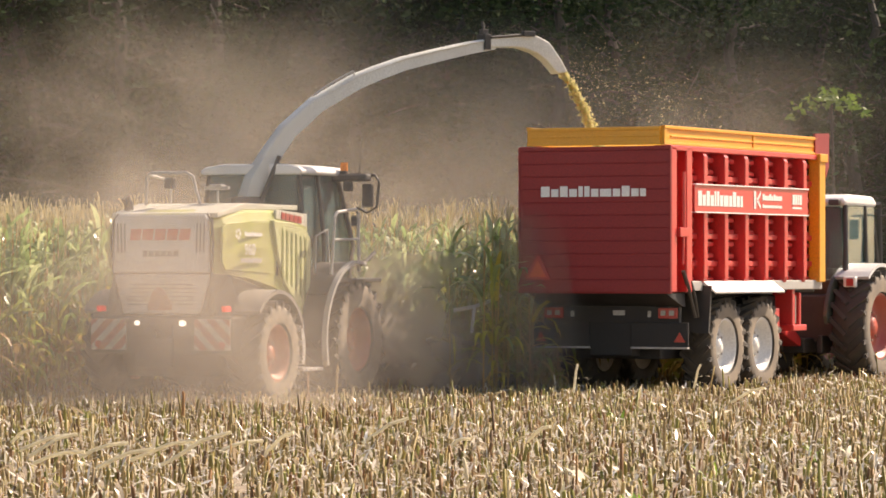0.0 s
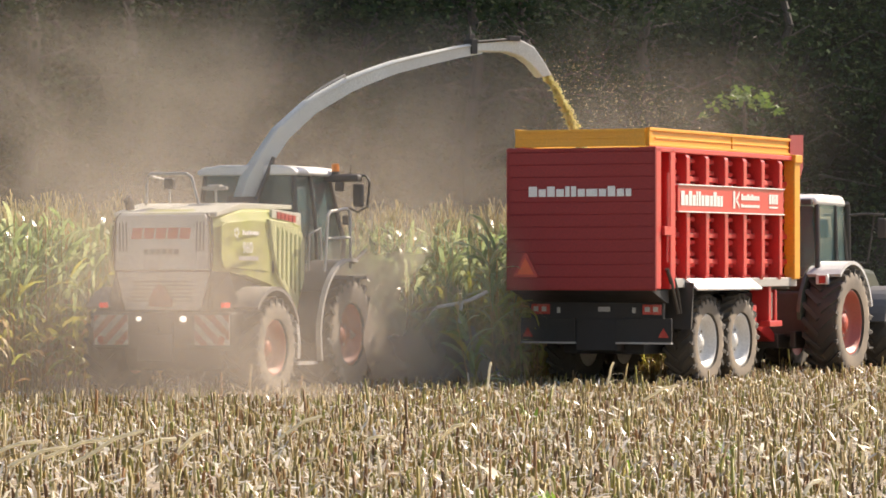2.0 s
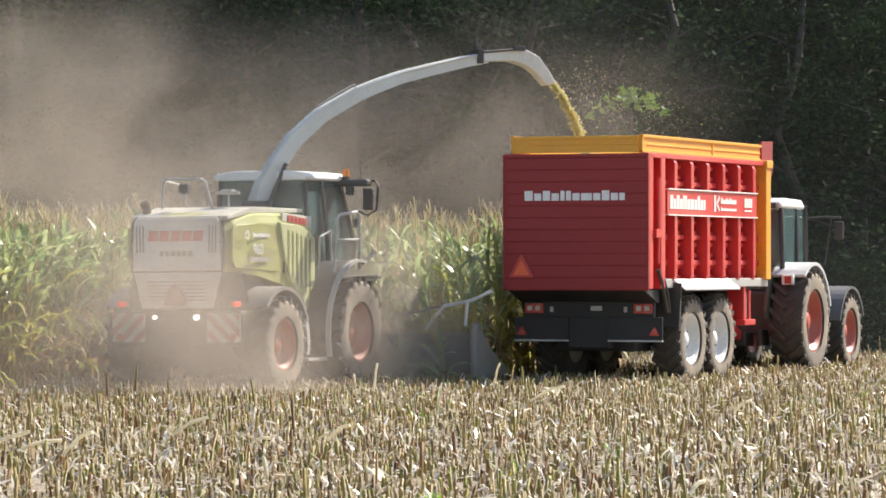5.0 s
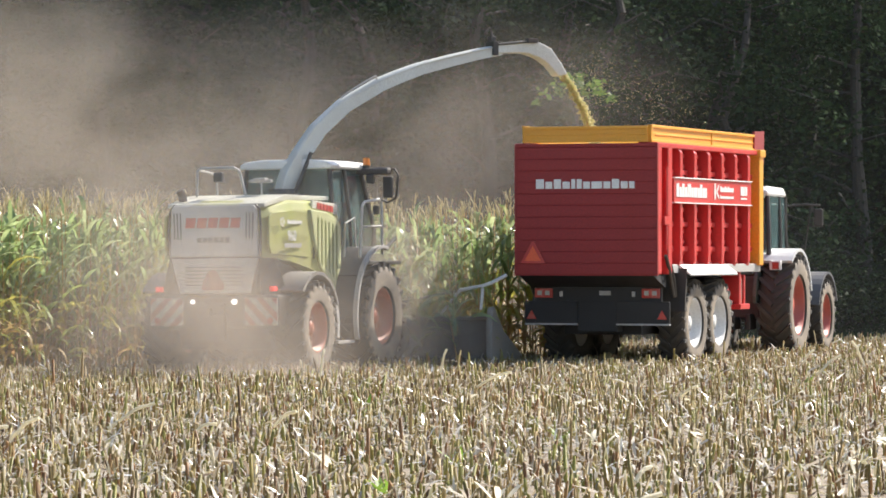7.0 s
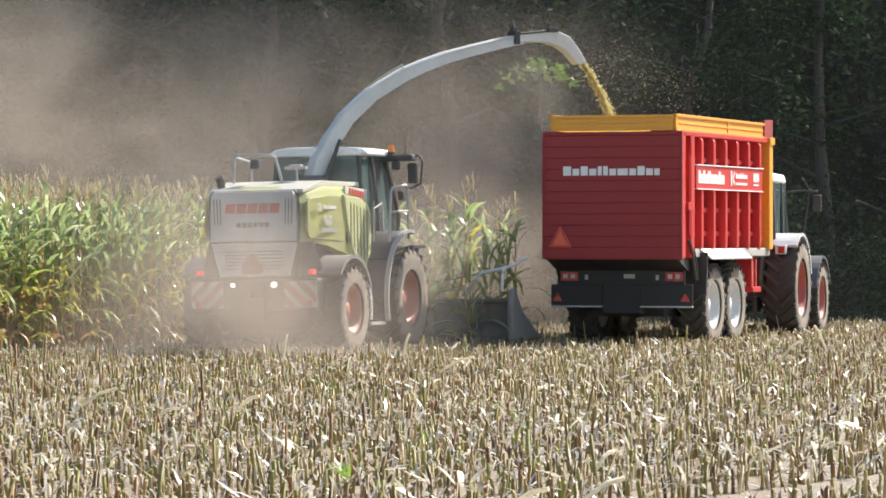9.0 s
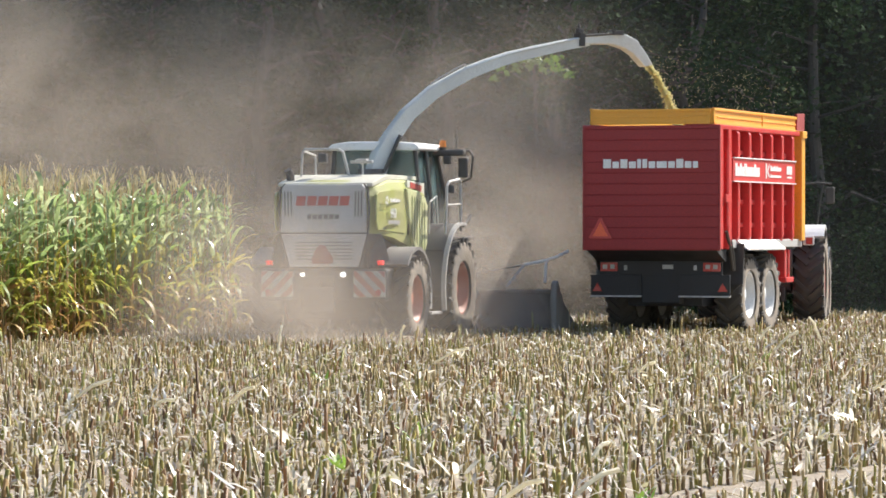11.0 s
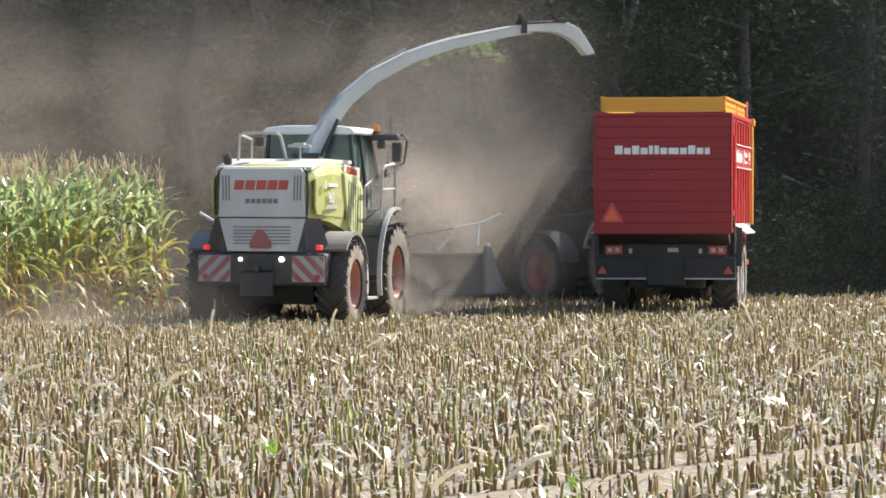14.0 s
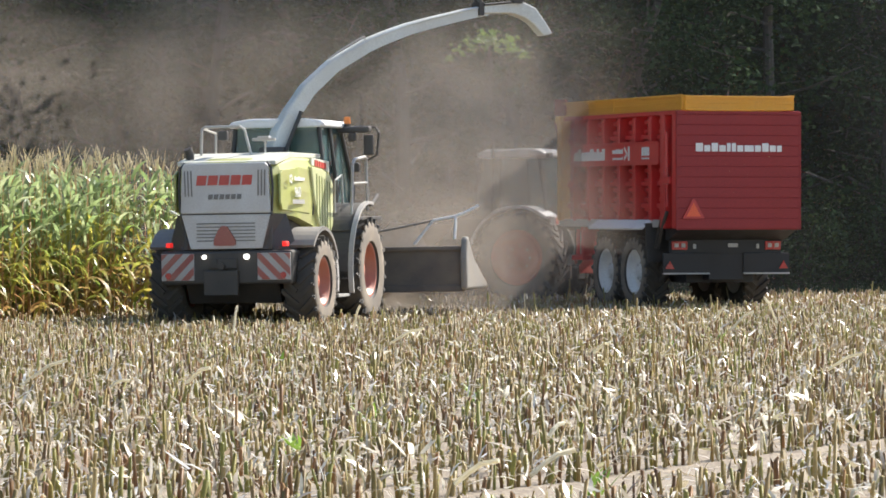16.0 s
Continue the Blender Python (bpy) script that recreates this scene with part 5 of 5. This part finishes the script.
def wood():
    edge = lambda x: 80.5 + .58 * x                             # the wood's edge runs aslant behind the field
    kinds = [make_tree(13, 3.4, .05, 5200, BARK, 1), make_tree(15, 3.0, .12, 5200, BARK_PALE, 2), make_tree(12, 3.8, .03, 5600, BARK, 3), make_tree(16, 3.2, .2, 5000, BARK, 4)]
    r = random.Random(11)
    spots = []
    for row, (gap, back) in enumerate(((2.6, 1.5), (2.9, 5.0), (3.4, 9.5))):
        x = -21.0 + row
        while x < 21:
            spots.append((x + r.uniform(-.7, .7), edge(x) + back + r.uniform(-1.0, 1.0)))
            x += gap * r.uniform(.8, 1.25)
    for i, (x, y) in enumerate(spots):
        m = pose(x, y, 0, 0, 0, r.uniform(0, 360))
        if i < len(kinds):
            kinds[i].matrix_basis = m
        else:
            copy_thing(kinds[r.randrange(4)], m)
    # sunlit patch of foliage: sun put into the leaf colour, thin trunk added below
    for x, y, top, wide in ((2.15, 79.6, 5.45, .36),):
        s = new("young_tree")
        s.matrix_basis = pose(x, y, 0)
        part("trunk", tube(bmesh.new(), [(0, 0, 0), (.06, .02, top * .5), (-.03, .05, top)], .035, 6), BARK, s)
        n = 150
        q = rng.normal(0, 1, (n, 3)) * np.array((wide, wide * .7, .12)) + np.array((0, 0, top))
        q[:, 2] -= .25 * np.abs(q[:, 0])
        cloud("crown", *leaf_quads(q, rng.uniform(.05, .12, n)), SUNNY_LEAF, kind="thing", parent=s)
        tagged(s, "sprig on an added thin trunk, sunlight put into its leaf green", "tree", "young trees")
    shrubs = [make_shrub(1, 1.0), make_shrub(2, 1.3), make_shrub(3, .8)]
    for i in range(42):
        x = -20 + i * .98 + r.uniform(-.5, .5)
        m = pose(x, edge(x) - .3 + r.uniform(-.8, 1.6), 0, 0, 0, r.uniform(0, 360))
        if i < 3:
            shrubs[i].matrix_basis = m
        else:
            copy_thing(shrubs[r.randrange(3)], m)
    # uneven dark sheet added behind the trees as shaded depth, hiding the sky
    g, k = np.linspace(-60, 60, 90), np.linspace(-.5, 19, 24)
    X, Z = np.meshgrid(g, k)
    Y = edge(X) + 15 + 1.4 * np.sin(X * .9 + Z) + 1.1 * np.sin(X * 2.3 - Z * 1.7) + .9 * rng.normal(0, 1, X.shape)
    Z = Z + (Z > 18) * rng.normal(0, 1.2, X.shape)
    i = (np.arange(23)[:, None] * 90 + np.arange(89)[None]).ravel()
    cloud("wood_shade_sheet", np.stack([X, Y, Z], 2).reshape(-1, 3), np.stack([i, i + 1, i + 91, i + 90], 1), FAR_LEAF, "added dark sheet standing for the wood's shaded depth", "wood")
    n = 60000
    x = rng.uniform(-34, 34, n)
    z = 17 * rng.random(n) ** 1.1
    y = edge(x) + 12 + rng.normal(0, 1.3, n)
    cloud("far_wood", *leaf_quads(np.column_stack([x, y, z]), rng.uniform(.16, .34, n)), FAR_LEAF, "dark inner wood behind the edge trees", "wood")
    # wood floor and grassy verge
    n = 22000
    x = rng.uniform(-24, 22, n)
    y = edge(x) - 2.2 + rng.random(n) * 3.5
    v = ribbons(np.column_stack([x, y, np.zeros(n)]), rng.uniform(0, 6.3, n), rng.uniform(.12, .42, n), rng.uniform(.8, 1.5, n), rng.uniform(.2, 1.2, n), rng.uniform(.008, .02, n), 2)
    cloud("verge_grass", *v, SHRUB_LEAF, "rough grass on the verge of the wood", "grass")


# ---- airborne dust and painted haze ----
DUST_HIGH = dust_material("high_dust", 0.60, 0.40, (0.36, 0.315, 0.27))
DUST_NEAR = dust_material("near_dust", 0.37, 0.55, (0.55, 0.48, 0.41))
DUST_PLUME = dust_material("dust_plume", 0.78, 0.75, (0.64, 0.56, 0.48))
DUST_THIN = dust_material("thin_dust", 0.42, 0.45, (0.44, 0.385, 0.33))
PAINTED_HAZE = dust_material("painted_far_haze", 0.06, 0.12, (0.50, 0.52, 0.54))


def dust_puff(w, h, material, lump=0.6, seed=0):
    """A billowing curtain of dust or painted haze, curled like a shell, dense in its middle and thinning out to
    nothing.
    """
    nx, nz = 34, 24
    u, v = np.meshgrid(np.linspace(-1, 1, nx), np.linspace(-1, 1, nz))
    r = random.Random(seed)
    ph = [r.uniform(0, 6) for _ in range(6)]
    y = lump * (.5 * np.sin(2.1 * u + ph[0]) * np.cos(1.7 * v + ph[1]) + .25 * np.sin(4.3 * u + ph[2] + 2 * v) + .2 * np.cos(5.1 * v + ph[3] + u)) + lump * (u ** 2 + v ** 2)
    V = np.stack([u * w / 2, y, v * h / 2], 2).reshape(-1, 3)
    i = (np.arange(nz - 1)[:, None] * nx + np.arange(nx - 1)[None]).ravel()
    ob = cloud("dust_puff", V, np.stack([i, i + 1, i + nx + 1, i + nx], 1), material, "drifting cloud of pale brown harvest dust, or the painted haze sheet", "dust")
    warp = .22 * np.sin(3 * u + ph[4]) * np.cos(2.6 * v + ph[5])
    d = np.clip(1 - (u ** 2 + v ** 2) + warp * (1 - u ** 2) * (1 - v ** 2), 0, 1) * np.clip((1 - abs(u)) * 4, 0, 1) * np.clip((1 - abs(v)) * 4, 0, 1)
    at = ob.data.attributes.new("thickness", "FLOAT", "POINT")
    at.data.foreach_set("value", (d ** 1.15).ravel().astype(np.float32))
    smooth(ob)
    return ob


# width, height, material, (seconds, x, y, z) ...
PUFFS = [
    # over the maize and the machine's left, drifting away to the left
    (14, 7.0, DUST_HIGH, (0, -8.6, 63, 3.8), (8, -8.3, 66, 4.4), (12, -9.5, 70, 4.4), (16, -13.6, 73, 4.7)),
    (12, 6.5, DUST_HIGH, (0, -4.8, 66, 3.2), (8, -5.0, 70, 3.8), (16, -5.5, 74, 4.4)),
    (12, 6.5, DUST_THIN, (0, -1.8, 69, 3.8), (8, -.8, 72, 4.2), (16, .0, 75.5, 4.4)),
    (14, 6.0, DUST_THIN, (0, -9.5, 64.0, 3.6), (8, -9.5, 68.5, 4.2), (12, -9.2, 71, 4.4), (16, -8.6, 75, 3.2)),
    (6.5, 5.0, DUST_HIGH, (0, -6.5, 62.5, 1.0), (8, -4.0, 70, 1.2), (12, -3.4, 72.5, 1.4), (16, -3.6, 72.5, 1.4)),
    # sheet that paints a faint bluish haze before the wood, lifting its darks
    (34, 18, PAINTED_HAZE, (0, 6.0, 78.6, 4.5), (16, 6.0, 78.6, 4.5)),
    # round the machine
    (7.6, 6.4, DUST_NEAR, (0, -7.6, 50.6, 1.5), (4, -5.7, 55.0, 1.2), (8, -3.3, 59.0, .7), (11, -2.1, 62.0, .5), (13, -1.6, 62.8, .0), (14.5, -7.0, 62.0, -1.6), (16, -9.5, 61.4, -2.6)),
    (7.0, 5.6, DUST_NEAR, (0, -6.4, 50.0, .9), (4, -4.9, 54.4, .8), (8, -2.9, 58.6, .4), (11, -1.8, 61.6, .3), (13, -1.9, 62.0, -.1), (14.5, -6.0, 61.4, -1.8), (16, -8.6, 60.8, -2.6)),
    (6.6, 5.4, DUST_NEAR, (0, -7.4, 49.2, .7), (4, -5.6, 53.8, .5), (8, -3.8, 58.0, .0), (11, -2.6, 61.0, -.9), (13, -4.4, 61.0, -2.6), (16, -8.0, 60.4, -2.6)),
    (4.6, 4.2, DUST_PLUME, (0, -4.2, 57.8, 1.2), (4, -2.9, 61.2, 1.1), (8, -1.2, 65.6, .9), (11.5, .4, 68.6, .8), (14.3, .6, 68.4, 1.5), (16, .9, 69.2, .7)),
    (3.4, 3.0, DUST_PLUME, (0, -4.5, 58.2, .4), (4, -3.2, 61.4, .4), (8, -1.4, 65.6, .4), (11.5, .2, 68.8, .5), (14.3, .4, 68.2, .3), (16, .3, 67.9, -.5)),
    (4.2, 3.6, DUST_NEAR, (0, -4.9, 57.0, .8), (4, -3.5, 60.6, .7), (8, -1.8, 64.8, .7), (12, -.2, 67.8, .2), (16, .2, 66.8, -.6)),
    (5.6, 5.0, DUST_NEAR, (0, -6.6, 50.2, 1.9), (4, -5.2, 54.4, 1.8), (8, -3.4, 58.4, 1.6), (11, -2.2, 61.4, 1.1), (13, -1.8, 62.0, .2), (14.5, -5.4, 61.4, -2.0), (16, -8.0, 60.6, -2.9)),
    (4.8, 3.6, DUST_NEAR, (0, -4.0, 59.2, .8), (4, -2.7, 62.4, .7), (8, -.9, 66.8, .6), (11.5, .8, 69.6, .4), (14, .5, 69.0, -.2), (16, .2, 68.2, -1.0)),
    (8.0, 4.0, DUST_THIN, (0, -9.8, 50.0, .7), (2, -9.4, 52.0, .6), (4, -8.6, 54.0, .4), (8, -7.2, 57.0, .3), (10, -7.6, 59.0, -.6), (12, -9.0, 60.0, -2.4), (16, -12.0, 60.0, -2.6)),
    # between the machine and the trailer
    (6.0, 5.2, DUST_THIN, (0, -3.6, 60.5, 1.6), (8, .2, 69.5, 1.9), (12, 1.8, 72.5, 2.4), (14, 1.7, 70.2, 2.4), (16, 1.6, 69.8, 2.4)),
    (7.0, 6.0, DUST_HIGH, (0, -2.9, 64.5, 1.5), (8, .6, 72.5, 2.0), (12, 1.7, 73.2, 2.9), (16, 2.2, 76.5, 3.4)),
    (6.5, 5.0, DUST_HIGH, (0, -1.7, 68, 1.4), (8, 1.8, 76, 1.6), (12, 3.2, 77.0, 2.0), (14, 2.7, 71.6, 1.9), (16, 1.7, 69.4, 1.5)),
]


def crop_stream():
    """Chopped maize in flight from the spout's end down into the trailer, in the spout's own plane."""
    n = 3400
    t = 1.15 * rng.random(n) ** .8
    c = np.column_stack([rng.normal(0, .026, n) * (1 + 1.2 * t), 5.32 + .66 * t + rng.normal(0, .018, n) * (1 + 1.5 * t), 5.04 - .58 * t - .50 * t ** 2 + rng.normal(0, .03, n)])
    k = 700
    u = rng.random(k) ** 1.3
    far = np.column_stack([rng.normal(0, .35, k), 5.5 + 2.6 * u + rng.normal(0, .3, k), 5.0 - .7 * u + rng.normal(0, .3, k)])
    s = np.concatenate([rng.uniform(.012, .032, n), rng.uniform(.006, .014, k)])
    ob = cloud("chopped_maize_stream", *leaf_quads(np.concatenate([c, far]), s, 1.0), CROP, "stream of chopped yellow-green maize falling into the trailer", "chopped maize")
    return ob


def load_heap():
    g = np.linspace(-1, 1, 15)
    X, Y = np.meshgrid(g * 1.02, np.linspace(.12, 6.05, 40))
    Z = 3.35 + .25 * np.cos(X * 1.3) + .05 * rng.normal(0, 1, X.shape)
    i = (np.arange(39)[:, None] * 15 + np.arange(14)[None]).ravel()
    return cloud("silage_load", np.stack([X, Y, Z], 2).reshape(-1, 3), np.stack([i, i + 1, i + 16, i + 15], 1), CROP, "heap of chopped maize filling the trailer", "silage")


# ---- build ----
ground_sheet()
trailer, trailer_wheels = make_trailer()
tractor, tractor_wheels = make_tractor()
harvester, harvester_wheels, spout, header = make_harvester()
stubble()
loose_bits()
standing_block()
bunches = strip_bunches()
wood()
stream = crop_stream()
load = load_heap()
puffs = [(dust_puff(w, h, m, .7, i), keys) for i, (w, h, m, *keys) in enumerate(PUFFS)]

# how far the tractor is turned against the trailer, to the left
HITCH_TURN = [(0, 0), (4, 1), (9, 4), (11.5, 14), (12.5, 22), (13, 31), (13.5, 40), (14, 45), (14.5, 50), (15, 50), (16, 46)]
SPOUT_LIFT = [(0, 0), (9, 0), (11.5, -.8), (12.5, -.9), (14, -1.4), (15, -.9), (16, -.1)]
SPOUT_TURN = [(0, 38.5), (2, 38.8), (3.5, 39), (6.5, 40.2), (7.5, 40.5), (9, 42), (11.5, 52.5), (12.5, 53.5), (14, 53.5), (15, 51), (16, 47.5)]


def on(way, t):
    x, y, a, *lean = interp(way, t)
    return pose(x, y, 0, 0, lean[0] if lean else 0, -a)


def roll(wheels, way, at_y):
    for w in wheels:
        p, r = w.matrix_basis.translation.copy(), w.matrix_basis.translation.z
        walk(w, [(t, pose(p.x, p.y, p.z, -math.degrees(d / r))) for t, d in travelled(way, at_y)])


def motions():
    ts = sorted({r[0] for r in TRAILER_WAY})
    walk(trailer, [(t, on(TRAILER_WAY, t)) for t in ts])
    walk(load, [(t, on(TRAILER_WAY, t)) for t in ts])
    walk(harvester, [(t, on(HARVESTER_WAY, t)) for t in ts])
    pulled = []
    for t in ts:
        x, y, a = interp(TRAILER_WAY, t)
        b = a - interp(HITCH_TURN, t)[0]
        hx, hy = x + 7.9 * math.sin(radians(a)), y + 7.9 * math.cos(radians(a))
        pulled.append((t, hx + 1.05 * math.sin(radians(b)), hy + 1.05 * math.cos(radians(b)), b))
    walk(tractor, [(t, pose(x, y, 0, 0, 0, -b)) for t, x, y, b in pulled])
    roll(trailer_wheels, TRAILER_WAY, 2.9)
    roll(tractor_wheels, pulled, 0)
    roll(harvester_wheels, HARVESTER_WAY, 3.9)
    turn = lambda t: pose(0, 2.75, 0, interp(SPOUT_LIFT, t)[0], 0, -interp(SPOUT_TURN, t)[0])
    walk(spout, [(t, turn(t)) for t in ts])
    walk(header, [(t, pose(0, 0, z)) for t, z in ((0, -.34), (11.3, -.34), (12.2, -.30), (13, -.24), (13.6, -.04), (14, .06), (16, .08))])
    # the stream follows the spout until the crop runs out, then drops into the load
    rows = [(t, on(HARVESTER_WAY, t) @ turn(t)) for t in ts if t <= 13.2]
    drop = on(TRAILER_WAY, rows[-1][0]).inverted() @ rows[-1][1]
    rows.append((13.5, pose(0, 0, -1.3) @ on(TRAILER_WAY, 13.5) @ drop))
    rows.append((13.8, pose(0, 0, -2.2) @ on(TRAILER_WAY, 13.8) @ drop))
    rows += [(t, pose(0, 0, -2.2) @ on(TRAILER_WAY, t) @ drop) for t in (14.3, 15.0, 15.5, 16.0)]
    walk(stream, rows)
    # maize bunches: bend towards the header and are drawn in as it reaches them
    s_at = []
    for t, x, y, a, _ in HARVESTER_WAY:
        f = np.array((x + 6.7 * math.sin(radians(a)), y + 6.7 * math.cos(radians(a))))
        s_at.append(float((f - START) @ U))
    reach = np.maximum.accumulate(np.array(s_at[:16]))
    for ob, s, c in bunches:
        t = float(np.interp(s, reach, [r[0] for r in HARVESTER_WAY[:16]]))
        up = pose(c[0], c[1], 0)
        tilt = lambda deg, z: Matrix.Translation((c[0] - U[0] * .2, c[1] - U[1] * .2, z)) @ Matrix.Rotation(radians(deg), 4, Vector((N[0], N[1], 0)))
        walk(ob, [(0, up), (max(.05, t - .5), up), (max(.2, t), tilt(9, -.25)), (max(.5, t + .4), tilt(24, -1.6)), (max(.9, t + .8), tilt(24, -3.3)), (16.0, tilt(24, -3.3))])
    for ob, keys in puffs:
        walk(ob, [(t, pose(x, y, z)) for t, x, y, z in keys])


motions()
